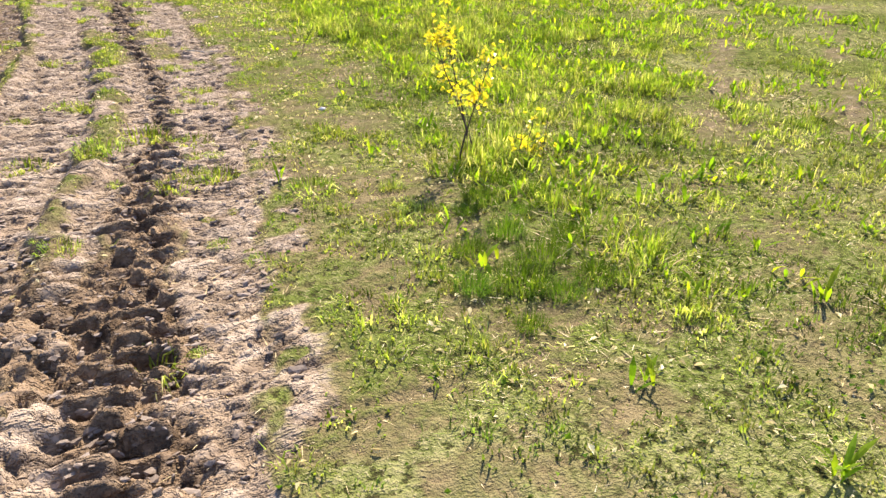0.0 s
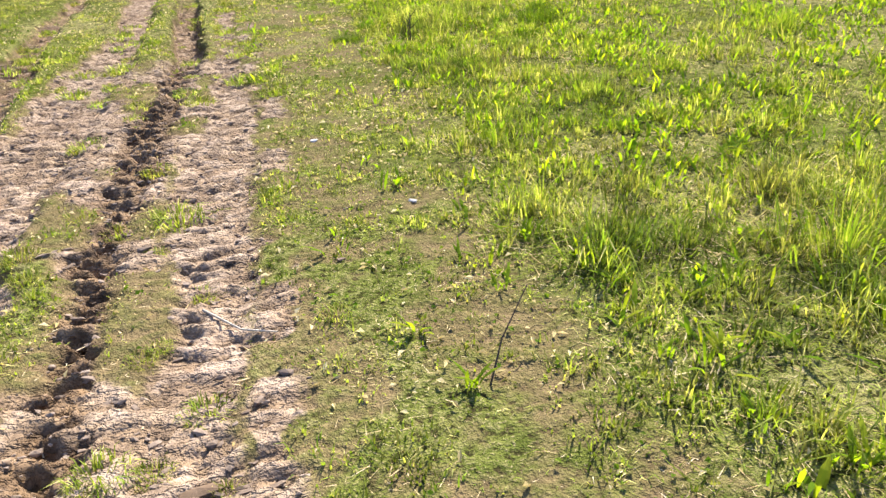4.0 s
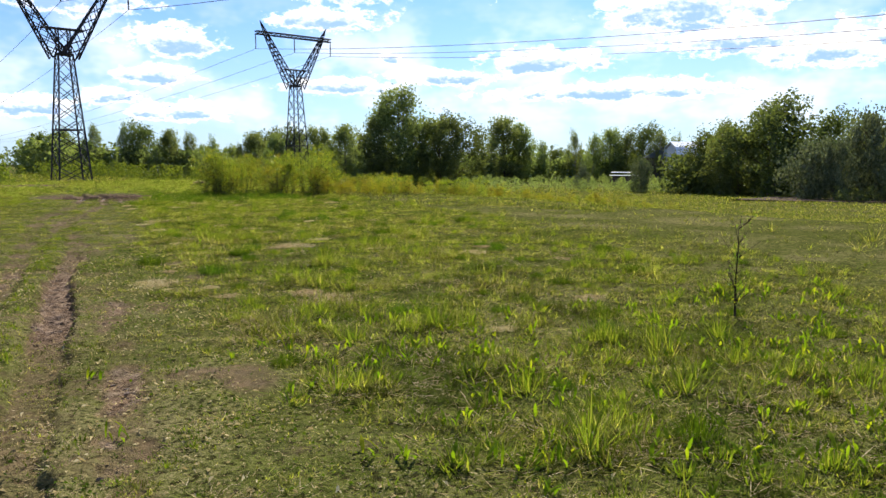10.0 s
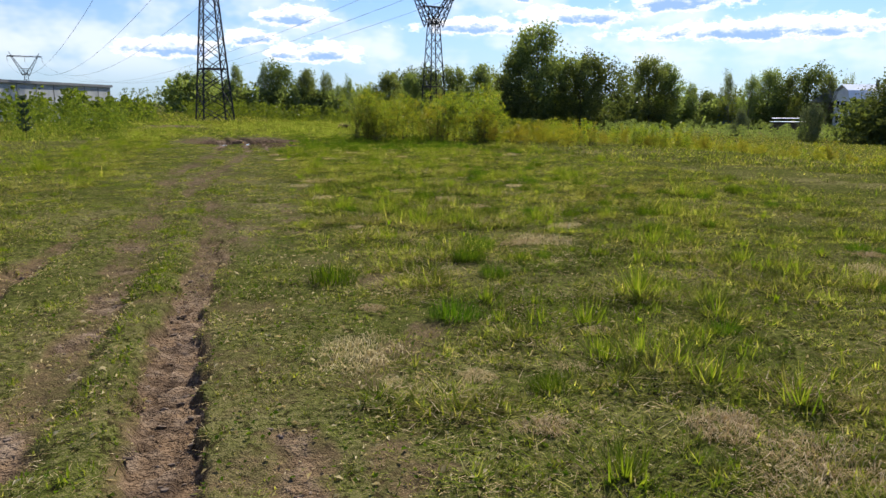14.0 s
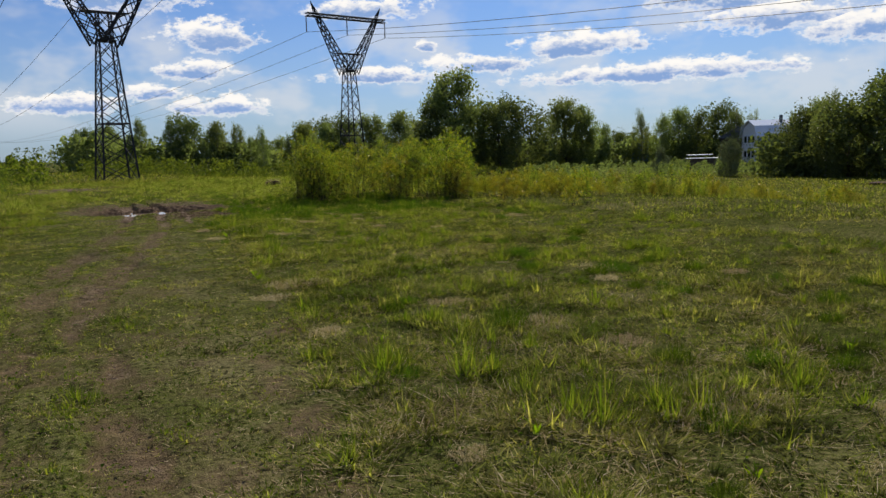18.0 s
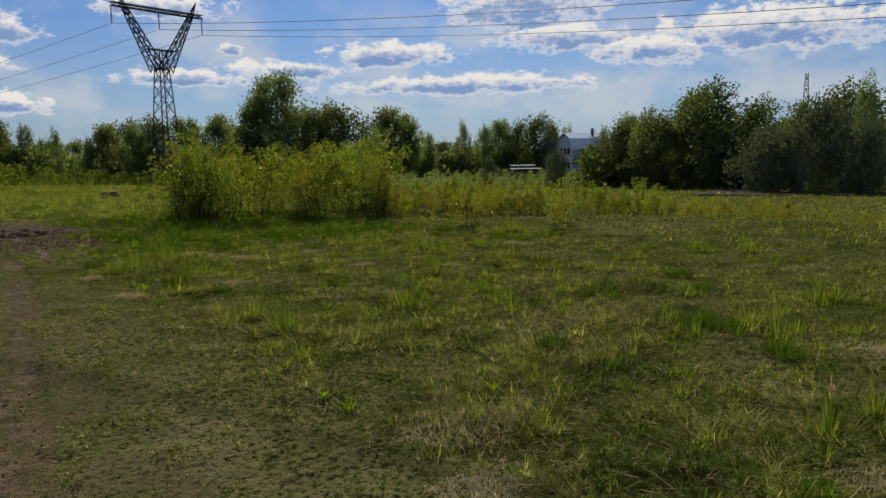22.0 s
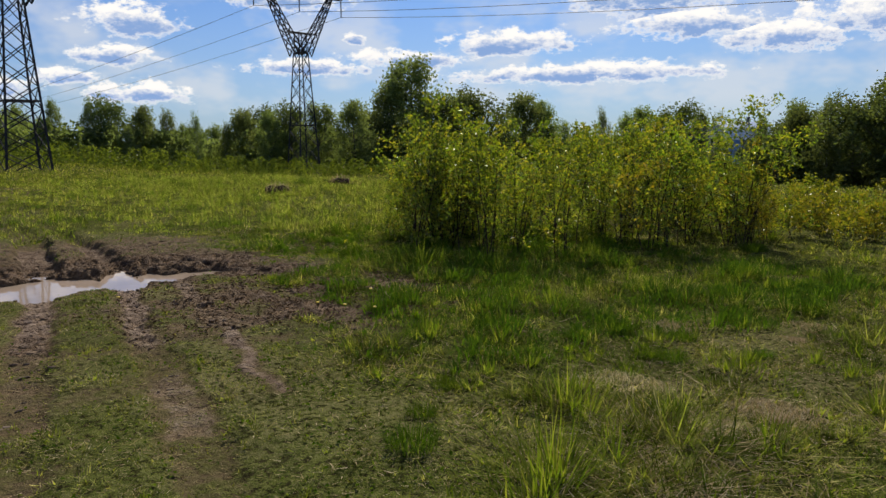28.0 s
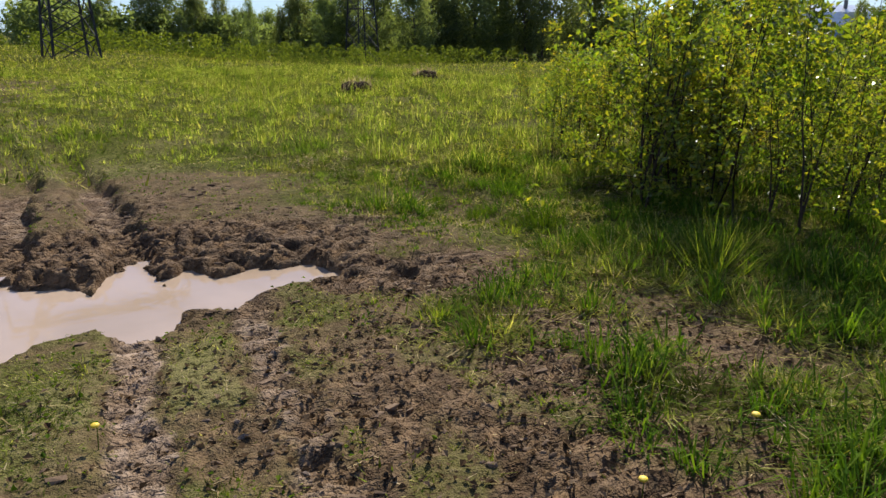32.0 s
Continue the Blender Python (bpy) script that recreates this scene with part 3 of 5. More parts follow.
    lug2 = np.sin((y - 0.5 * np.abs(rx) + 0.05 * vnoise(x, y, 0.2, 92)) * 2 * math.pi / 0.085)
    lug3 = np.sin((y + 0.8 * np.abs(dx)) * 2 * math.pi / 0.12)
    stud = np.sin((y + 0.06 * np.sign(cx) + 0.03 * vnoise(x, y, 0.1, 94)) * 2 * math.pi / 0.105)
    fade = 0.5 + 0.5 * early + 0.4 * step(37, 40, y)
    z = -0.045 * l * fade - 0.025 * r - 0.03 * c - 0.04 * i * fade - 0.085 * o - 0.015 * m
    z = z + 0.010 * lug * l * fade * vnoise(x, y, 0.25, 91) + 0.012 * lug2 * r * vnoise(x, y, 0.2, 93) + 0.022 * stud * c * early + 0.008 * lug2 * i * fade
    cut = step(9.9, 12.4, y) * (1 - 0.85 * step(14.0, 15.8, y))
    z = z - 0.19 * d * cut - 0.03 * d * step(17, 19, y) * (1 - step(21.5, 23.5, y)) + 0.016 * lug3 * d * (0.4 + 0.6 * cut)
    z = z + 0.03 * np.exp(-((dx - 0.22) / 0.06) ** 2) * cut * (y > 10.5) * (y < 20) + 0.025 * np.exp(-((dx + 0.24) / 0.07) ** 2) * cut * (y > 10.5) * (y < 20)
    z = z + 0.05 * np.exp(-((ox + 0.24) / 0.10) ** 2) * (y > 4) * (y < 25) * vnoise(x, y, 0.5, 95)
    open_soil = np.clip(bare * 1.6 - 0.25, 0, 1) * (1 - pud)
    z = z + open_soil * (0.022 * (plates - 0.7) + (0.008 + 0.04 * np.maximum(c, heap) * early + 0.05 * mud + 0.03 * scuffed) * (lumps - 0.6))
    z = z + rough * (0.012 + 0.03 * np.clip(bare * 0.4 + mud + 0.8 * o + 0.4 * np.maximum(c, heap) * early + 0.5 * scuffed, 0, 1.2) * (1 - 0.85 * pud))
    z = z + 0.035 * g * (1 - step(25, 30, y)) + 0.05 * (fbm(x, y, 0.3, 19, 2) - 0.5) * step(11, 14, y) * (1 - bare)
    z = z - 0.16 * np.exp(-(((x - 3.35) / 0.4) ** 2 + ((y - 46.3) / 1.0) ** 2))
    z = z - 0.08 * (l + i) * step(45.0, 45.7, y) * (1 - step(49, 52, y))
    bank = np.exp(-((y - 45.25) / 0.5) ** 2) * np.exp(-((x - 0.9) / 1.8) ** 4)
    z = z + (0.10 * (fbm(x * 0.8, y, 0.34, 58, 3) - 0.42) + 0.02 * rough) * bank * (1 - pud)
    z = z - 0.06 * np.exp(-(((x - 0.7) / 2.2) ** 2 + ((y - 44.4) / 1.1) ** 2)) - 0.14 * pud
    return bare, wet, z


# a table of bare earth and relief round the track, for setting plants on the ground
GRID = 0.05
grid_x, grid_y = np.meshgrid(np.arange(-5, 10, GRID), np.arange(-3, 68, GRID))
TABLE_BARE, _, TABLE_Z = (v.reshape(grid_x.shape) for v in masks(grid_x.ravel(), grid_y.ravel()))


def looked_up(table, x, y, outside=0.0):
    u, v = (x + 5) / GRID, (y + 3) / GRID
    i, j = np.floor(u).astype(int), np.floor(v).astype(int)
    ok = (i >= 0) & (j >= 0) & (i < table.shape[1] - 1) & (j < table.shape[0] - 1)
    i, j = np.where(ok, i, 0), np.where(ok, j, 0)
    f, g = u - np.floor(u), v - np.floor(v)
    out = (table[j, i] * (1 - f) + table[j, i + 1] * f) * (1 - g) + (table[j + 1, i] * (1 - f) + table[j + 1, i + 1] * f) * g
    return np.where(ok, out, outside)


def height(x, y):
    x, y = np.asarray(x, float), np.asarray(y, float)
    return broad(x, y) + looked_up(TABLE_Z, x, y)


def ground_z(x, y):
    return float(height(np.array([x]), np.array([y]))[0])


def raw_mesh(name, verts, faces, mat=None, smooth=False):
    """A mesh from arrays of corners and of triangles or quads."""
    me = bpy.data.meshes.new(name)
    faces = np.asarray(faces, np.int32)
    k = faces.shape[1]
    me.vertices.add(len(verts))
    me.vertices.foreach_set("co", np.asarray(verts, np.float32).ravel())
    me.loops.add(faces.size)
    me.loops.foreach_set("vertex_index", faces.ravel())
    me.polygons.add(len(faces))
    me.polygons.foreach_set("loop_start", np.arange(0, faces.size, k, dtype=np.int32))
    me.polygons.foreach_set("use_smooth", np.full(len(faces), smooth))
    me.update(calc_edges=True)
    if mat:
        me.materials.append(mat)
    return me


def part(name, me, parent=None, label="", mat=None):
    """Links a mesh as one object under its thing."""
    if isinstance(me, bmesh.types.BMesh):
        bm, me = me, bpy.data.meshes.new(name)
        bm.to_mesh(me)
        bm.free()
        me.materials.append(mat)
    ob = new(name, me)
    ob.parent = parent
    if label:
        ob["label"] = label
    return ob


def thing(name, label, category, group="", m=None):
    ob = tagged(new(name), label, category, group)
    if m is not None:
        ob.matrix_basis = m
    return ob


# ---- the ground ----
def graded(edges):
    """Coordinates with the given spacing between the given limits."""
    out = [np.arange(a, b, d) for a, b, d in edges]
    return np.concatenate([*out, [edges[-1][1]]])


def build_ground():
    far_x = 10 ** np.linspace(math.log10(26), math.log10(1600), 26)
    far_y = 10 ** np.linspace(math.log10(24), math.log10(1550), 34)
    xs = np.concatenate([-far_x[::-1], graded([(-25, -9, 0.8), (-9, -3, 0.4), (-3, -1.9, 0.09), (-1.9, 1.2, 0.0185), (1.2, 3.0, 0.036), (3.0, 7, 0.2), (7, 9, 0.4), (9, 25, 0.7)]), far_x])
    ys = np.concatenate([-far_x[::-1], graded([(-25, -3, 1.0), (-3, -0.3, 0.06), (-0.3, 7, 0.014), (7, 12, 0.018), (12, 17, 0.035), (17, 38, 0.05), (38, 41, 0.05), (41, 44.4, 0.03), (44.4, 47, 0.021), (47, 48.5, 0.05), (48.5, 66, 0.3)]), 66 + far_y - 23])
    gx, gy = np.meshgrid(xs, ys)
    bare, wet, z = masks(gx.ravel(), gy.ravel())
    z = z + broad(gx.ravel(), gy.ravel())
    n, m = len(xs), len(ys)
    a = (np.arange(m - 1)[:, None] * n + np.arange(n - 1)).ravel()
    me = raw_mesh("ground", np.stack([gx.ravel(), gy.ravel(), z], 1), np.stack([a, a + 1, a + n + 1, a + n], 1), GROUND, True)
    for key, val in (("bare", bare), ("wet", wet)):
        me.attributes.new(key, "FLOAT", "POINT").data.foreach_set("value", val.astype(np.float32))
    tagged(new("ground", me), "grassy meadow ground with muddy rutted tyre tracks", "ground", kind="structure")


build_ground()
pud_x, pud_y = np.meshgrid(np.linspace(-1.3, 2.3, 37), np.linspace(43.4, 45.5, 25))
pud_a = (np.arange(24)[:, None] * 37 + np.arange(36)).ravel()
pud_me = raw_mesh("puddle", np.stack([pud_x.ravel(), pud_y.ravel(), np.full(pud_x.size, -0.098)], 1), np.stack([pud_a, pud_a + 1, pud_a + 38, pud_a + 37], 1), WATER, True)
tagged(new("puddle", pud_me), "shallow puddle of muddy brown water in the ruts", "puddle", kind="structure")


# ---- grass ----
def blades(x, y, z, h, w, turn, lean, fine=True):
    """Corners and triangles of grass blades, rooted at x, y, z."""
    n = len(x)
    s = np.stack([np.cos(turn), np.sin(turn), np.zeros(n)], 1) * (w / 2)[:, None]
    b = np.stack([-np.sin(turn), np.cos(turn), np.zeros(n)], 1) * (h * lean)[:, None]
    up = np.zeros((n, 3))
    up[:, 2] = h
    root = np.stack([x, y, z - 0.006], 1)
    drop = np.sqrt(np.clip(1 - np.minimum(lean, 0.95) ** 2, 0.1, 1))[:, None]
    tip = root + b + up * drop
    if fine:
        mid = root + b * 0.32 + up * 0.58
        v = np.stack([root - s, root + s, mid - s * 0.8, mid + s * 0.8, tip], 1).reshape(-1, 3)
        t = np.array([[0, 1, 3], [0, 3, 2], [2, 3, 4]])
        k = 5
    else:
        v = np.stack([root - s, root + s, tip], 1).reshape(-1, 3)
        t = np.array([[0, 1, 2]])
        k = 3
    return v, (np.arange(n)[:, None, None] * k + t).reshape(-1, 3)


def scatter(n, x0, x1, y0, y1):
    return rng.uniform(x0, x1, n), rng.uniform(y0, y1, n)


# where old grass lies bleached and matted
STRAW_SPOTS = [(3.81, 34.2), (3.37, 25.3), (4.27, 24.8), (1.86, 25.3), (3.69, 24.1), (3.59, 27.8), (1.78, 28.1), (3.49, 27.5), (3.8, 26.8), (5.2, 29.1), (3.2, 28.8), (3.7, 32.2), (2.5, 31.4), (3.23, 38.2), (2.73, 36.1), (4.7, 36.3), (1.54, 36.0), (4.43, 37.4), (3.59, 38.3), (3.75, 38.1), (5.04, 39.2), (3.0, 10.4)]
STRAW_SPOTS += [(1.26, 20.9), (1.34, 20.4), (1.82, 20.4), (2.39, 20.4), (1.93, 19.7), (2.72, 19.5), (2.84, 19.1)]
STRAW_SPOTS += [tuple(p) for p in rng.uniform((1.4, 17), (8, 42), (24, 2))]


def growth(x, y):
    """Share of the ground that is grown over, and how tall the grass is there."""
    bare = looked_up(TABLE_BARE, x, y)
    cover = 1 - step(0.3, 0.7, bare + 0.6 * (fbm(x, y, 0.2, 101, 2) - 0.5))
    lush = lushness(x, y)
    clump = fbm(x, y, 0.7, 111)
    tall = 0.026 + 0.022 * lush + 0.05 * lush * step(0.46, 0.72, clump) + 0.015 * step(0.6, 0.8, clump)
    tall = tall * (0.6 + 0.8 * vnoise(x, y, 0.33, 119)) * (1 + 0.12 * lush * step(16, 22, y))
    tall = tall + 0.02 * np.exp(-(((x - 5) / 4.0) ** 2 + ((y - 42.5) / 2.6) ** 2)) + 0.03 * step(46, 50, y)
    tall = tall * (1 - 0.55 * np.exp(-((x - 0.2) / 2.2) ** 4) * step(43, 45, y) * (1 - step(48, 51, y)))
    # bald spots with dead grass between the plants
    gaps = step(0.34, 0.50, fbm(x, y, 0.3, 117, 2) + 0.08 * lush)
    for sx, sy in STRAW_SPOTS:
        cover = cover * (1 - 0.6 * np.exp(-((x - sx) ** 2 + (y - sy) ** 2) / 0.05))
    return cover * (0.22 + 0.78 * gaps), tall * (1 - 0.4 * step(0.05, 0.4, bare))


def meadow(name, label, n, box, mat, dense, size, wide, fine, lean=(0.15, 0.75), low=0.0):
    x, y = scatter(n, *box)
    cover, tall = growth(x, y)
    keep = rng.uniform(0, 1, n) < cover * dense(x, y) + low
    x, y, tall = x[keep], y[keep], tall[keep]
    k = len(x)
    h = tall * rng.uniform(0.55, 1.45, k) * size
    v, t = blades(x, y, height(x, y), h, rng.uniform(0.7, 1.3, k) * wide, rng.uniform(0, 2 * math.pi, k), rng.uniform(*lean, k), fine)
    return tagged(new(name, raw_mesh(name, v, t, mat)), label, "grass", kind="stuff")


def clumped(name, label, n, per, box, mat, dense, size, wide, fine, radius=0.055, stiff=0.25):
    """Grass that grows in clumps: the blades of each rise from one root and lean outwards."""
    x, y = scatter(n, *box)
    cover, tall = growth(x, y)
    keep = rng.uniform(0, 1, n) < cover * dense(x, y)
    x, y, tall = x[keep], y[keep], tall[keep]
    k = len(x)
    big = np.exp(rng.normal(size=k) * 0.32)
    count = np.maximum(3, (per * big * rng.uniform(0.5, 1.3, k)).astype(int))
    one = np.repeat(np.arange(k), count)
    a, r = rng.uniform(0, 2 * math.pi, len(one)), np.abs(rng.normal(size=len(one)))
    spread = radius * np.minimum(big[one], 1.8)
    bx, by = x[one] + spread * r * np.cos(a), y[one] + spread * r * np.sin(a)
    ok = rng.uniform(0, 1, len(one)) > looked_up(TABLE_BARE, bx, by) * 1.3 - 0.25
    bx, by, a, r, one = bx[ok], by[ok], a[ok], r[ok], one[ok]
    h = (tall * big)[one] * rng.uniform(0.6, 1.25, len(one)) * size
    lean = np.clip(stiff + 0.42 * r + rng.normal(size=len(one)) * 0.2, 0.03, 1.7)
    v, t = blades(bx, by, height(bx, by), h, rng.uniform(0.7, 1.3, len(one)) * wide, a - math.pi / 2 + rng.normal(size=len(one)) * 0.6, lean, fine)
    return tagged(new(name, raw_mesh(name, v, t, mat)), label, "grass", kind="stuff")


def grown_strip(x, y):
    return lane(x, y, STRIP, 0.08)[0] * (1 - 0.9 * step(6.7, 7.2, y) * (1 - step(10.4, 11.4, y)))


def near_share(x, y):
    return np.exp(-np.maximum(0, np.abs(x - 1.2) - 2.0) / 1.8)


def wide_share(x, y):
    return np.exp(-np.maximum(0, np.abs(x - 2.2) - 3.2) / 3.6)


def mid_share(x, y):
    return 0.35 + 0.65 * np.exp(-np.abs(x - 5) / 6.0)


def straw_share(x, y):
    trodden = 1 - lushness(x, y)
    return (0.3 + 0.45 * trodden + 0.6 * step(0.46, 0.64, fbm(x, y, 0.9, 121))) * np.exp(-np.maximum(0, np.abs(x - 1.6) - 2.4) / 2.5) * (1 - 0.7 * step(38.5, 41, y) * (y < 45))


meadow("short_grass", "short trodden green grass beside the track", 420000, (-4.0, 6.5, -1.2, 13.0), GRASS, near_share, 1.15, 0.006, False, (0.6, 2.0))
clumped("short_grass", "clumps of short green grass beside the track", 15000, 16, (-3.6, 6.0, -1.2, 13.0), GRASS, near_share, 1.3, 0.0066, True, 0.05, 0.4)
meadow("short_grass", "short green meadow grass", 800000, (-4.5, 10, 13.0, 49.0), GRASS, wide_share, 1.1, 0.008, False, (0.6, 2.0))
clumped("meadow_grass", "clumps of green meadow grass", 60000, 18, (-4.5, 10, 13.0, 48.0), GRASS, wide_share, 1.05, 0.0085, False, 0.065, 0.65)
clumped("grass_tufts", "taller fresh green tufts in the meadow", 1500, 42, (-3.5, 6.5, -1.2, 13.0), TUFT, lambda x, y: lushness(x, y) * near_share(x, y), 1.35, 0.0072, True, 0.075, 0.3)
clumped("grass_tufts", "taller fresh green tufts in the meadow", 6500, 62, (-5, 10, 13.0, 47.0), TUFT, lambda x, y: (0.12 + 0.88 * lushness(x, y)) * wide_share(x, y) * (0.15 + 0.85 * step(0.42, 0.62, fbm(x, y, 1.6, 123))), 1.65, 0.0095, False, 0.085, 0.42)
clumped("grass_tufts", "fresh green strip between the wheel tracks", 3800, 15, (-1.2, 0.6, 2.4, 28), TUFT, lambda x, y: np.maximum(grown_strip(x, y), 0.02), 1.35, 0.0065, True, 0.04, 0.5)
clumped("grass_tufts", "fringe of fresh grass along the edge of the track", 2600, 17, (-0.3, 1.6, 0.5, 14), TUFT, lambda x, y: np.exp(-((x - np.interp(y, RIGHT[0], RIGHT[1]) - np.interp(y, RIGHT[0], RIGHT[2]) - 0.16) / 0.11) ** 2) * step(0.4, 0.6, fbm(x, y, 0.5, 125)), 1.6, 0.0065, True, 0.045, 0.5)
# lush grass; its darker green partly stands in for the thicket's shade
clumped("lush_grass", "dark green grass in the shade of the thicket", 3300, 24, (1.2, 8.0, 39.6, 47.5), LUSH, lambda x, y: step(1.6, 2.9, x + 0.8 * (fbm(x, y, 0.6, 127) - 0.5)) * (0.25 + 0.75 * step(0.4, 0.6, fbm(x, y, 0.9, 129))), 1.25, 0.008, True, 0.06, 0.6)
clumped("meadow_grass", "green meadow grass in clumps", 30000, 16, (-16, 26, -1, 66), GRASS, mid_share, 1.15, 0.013, False, 0.12, 0.6)
meadow("dry_grass", "dry straw-coloured grass between the green", 640000, (-4, 8, -1.5, 49), STRAW, straw_share, 1.15, 0.006, False, (0.9, 2.6), low=0.05)
clumped("meadow_grass", "tall lush grass beyond the puddle", 21000, 16, (-11, 13, 46, 72), GRASS, lambda x, y: 0.5 + 0.5 * near_share(x, y), 1.5, 0.010, False, 0.09)
far_n = 300000
far_r, far_a = 14 + 130 * rng.uniform(0, 1, far_n) ** 1.6, rng.uniform(radians(-40), radians(72), far_n)
far_x, far_y = far_r * np.sin(far_a), 24 + far_r * np.cos(far_a)
far_keep = (looked_up(TABLE_BARE, far_x, far_y) < 0.5) & (rng.uniform(0, 1, far_n) < np.maximum.reduce([step(6, 20, far_x), step(46, 60, far_y), step(4, 12, -far_x)]))
far_x, far_y, far_r = far_x[far_keep], far_y[far_keep], far_r[far_keep]
far_v, far_t = blades(far_x, far_y, height(far_x, far_y), rng.uniform(0.08, 0.24, len(far_x)) * (0.5 + far_r / 90), 0.014 + 0.0009 * far_r, rng.uniform(0, 6.28, len(far_x)), rng.uniform(0.4, 1.5, len(far_x)), False)
tagged(new("far_grass", raw_mesh("far_grass", far_v, far_t, GRASS)), "distant green meadow grass", "grass", kind="stuff")


# ---- leaves, stems ----
def leaves(centres, normals, size, ratio=0.62, fold=0.25):
    """Small pointed leaves, folded along the middle: four corners and two triangles each."""
    n = len(centres)
    normals = normals / np.linalg.norm(normals, axis=1, keepdims=True)
    a = np.cross(normals, rng.normal(size=(n, 3)))
    a = a / np.linalg.norm(a, axis=1, keepdims=True)
    b = np.cross(normals, a)
    s = np.asarray(size)[:, None] if np.ndim(size) else size
    rise = normals * s * fold
    v = np.stack([centres - a * s * 0.5, centres + b * s * ratio * 0.5 + rise, centres + a * s * 0.5, centres - b * s * ratio * 0.5 + rise], 1).reshape(-1, 3)
    t = np.array([[0, 1, 2], [0, 2, 3]])
    return v, (np.arange(n)[:, None, None] * 4 + t).reshape(-1, 3)


def tubes(lines, sides=5, joins=()):
    """Tapered tubes along lines of (points, radii), in one set of corners and quads."""
    vs, fs, base, starts = [], [], 0, []
    ring = np.arange(sides) * 2 * math.pi / sides
    for pts, radii in lines:
        pts = np.asarray(pts, float)
        starts.append(base)
        for p, r, i in zip(pts, radii, range(len(pts))):
            d = pts[min(i + 1, len(pts) - 1)] - pts[max(i - 1, 0)]
            d = d / (np.linalg.norm(d) + 1e-9)
            u = np.cross(d, (0.31, 0.95, 0.05) if abs(d[2]) > 0.5 else (0, 0, 1))
            u = u / np.linalg.norm(u)
            w = np.cross(d, u)
            vs.append(p + r * (np.cos(ring)[:, None] * u + np.sin(ring)[:, None] * w))
        for i in range(len(pts) - 1):
            for k in range(sides):
                fs.append((base + i * sides + k, base + i * sides + (k + 1) % sides, base + (i + 1) * sides + (k + 1) % sides, base + (i + 1) * sides + k))
        base += len(pts) * sides
    for child, parent, i in joins:
        a, b = starts[child], starts[parent] + i * sides
        fs.append((a, a + 1, b + 1, b))
    return np.concatenate(vs), np.array(fs)


def stem_line(p, way, length, r0, r1, bend=0.12, n=6):
    pts, way = [np.array(p, float)], np.array(way, float) / np.linalg.norm(way)
    for _ in range(n - 1):
        way = way + rng.normal(size=3) * bend
        way[2] = way[2] + 0.05
        way = way / np.linalg.norm(way)
        pts.append(pts[-1] + way * length / (n - 1))
    return np.array(pts), np.linspace(r0, r1, n)


def make_sapling(tall, stems, leaf_mat, leaf_n, leaf_size, label, group, bare_foot=0.25, spread=0.25, reach=1.0):
    """A young birch or willow: thin upright stems with side twigs, set with small leaves."""
    lines, spots, joins = [], [], []
    for _ in range(stems):
        foot = (*(rng.normal(size=2) * 0.06 * stems ** 0.5), -0.03)
        way = (*(rng.normal(size=2) * spread), 1.0)
        h = tall * rng.uniform(0.7, 1.0)
        pts, rad = stem_line(foot, way, h, 0.0045 * tall + 0.003, 0.002, 0.07, 7)
        main = len(lines)
        joins += [(main, 0, 0)] if main else []
        lines.append((pts, rad * 0.85))
        for _ in range(int(6 * tall)):
            f = rng.uniform(bare_foot, 0.97)
            i = min(int(f * 6), 5)
            p = pts[i] + (pts[i + 1] - pts[i]) * (f * 6 - i)
            a = rng.uniform(0, 2 * math.pi)
            tw, tr = stem_line(p, (math.cos(a), math.sin(a), rng.uniform(0.15, 0.9)), tall * rng.uniform(0.10, 0.34) * (1.2 - f) * reach, 0.003, 0.0012, 0.15, 4)
            joins.append((len(lines), main, i))
            lines.append((tw, tr))
            spots.append(tw)
        spots.append(pts[3:])
    ob = thing("sapling", label, "shrub", group)
    part("stem", raw_mesh("stem", *tubes(lines, 4, joins), BARK, True), ob)
    sprays = max(8, leaf_n // 7)
    k = rng.integers(0, len(spots), sprays)
    heart = np.array([spots[i][rng.integers(0, len(spots[i]))] for i in k])
    c = heart[rng.integers(0, sprays, leaf_n)] + rng.normal(size=(leaf_n, 3)) * leaf_size * 0.85
    nor = rng.normal(size=(leaf_n, 3)) + np.array([0, 0, 0.6])
    part("foliage", raw_mesh("foliage", *leaves(c, nor, leaf_size * rng.uniform(0.6, 1.25, leaf_n)), leaf_mat), ob)
    return ob


def plant(source, x, y, size=1.0, turn=None, sink=0.0, squash=1.0):
    turn = rng.uniform(0, 360) if turn is None else turn
    m = pose(x, y, ground_z(x, y) - sink, 0, 0, turn) @ Matrix.Diagonal((size, size, size * squash, 1))
    return copy_thing(source, m)


def spread_out(sources, places, sizes):
    """Sets copies of the sources at the places; the sources themselves take the first ones."""
    for k, (x, y) in enumerate(places):
        src, size = sources[k % len(sources)], sizes[k]
        if k < len(sources):
            src.matrix_basis = pose(x, y, ground_z(x, y), 0, 0, rng.uniform(0, 360)) @ Matrix.Diagonal((size, size, size, 1))
        else:
            plant(src, x, y, size)


def along(n, line, depth, lift=0.0):
    """n random places within depth behind a line of (x, y)."""
    pts = np.array(line, float)
    f = rng.uniform(0, len(pts) - 1, n)
    i = np.minimum(f.astype(int), len(pts) - 2)
    p = pts[i] + (pts[i + 1] - pts[i]) * (f - i)[:, None]
    return p + rng.uniform(0, 1, (n, 1)) ** 1.2 * np.array(depth)


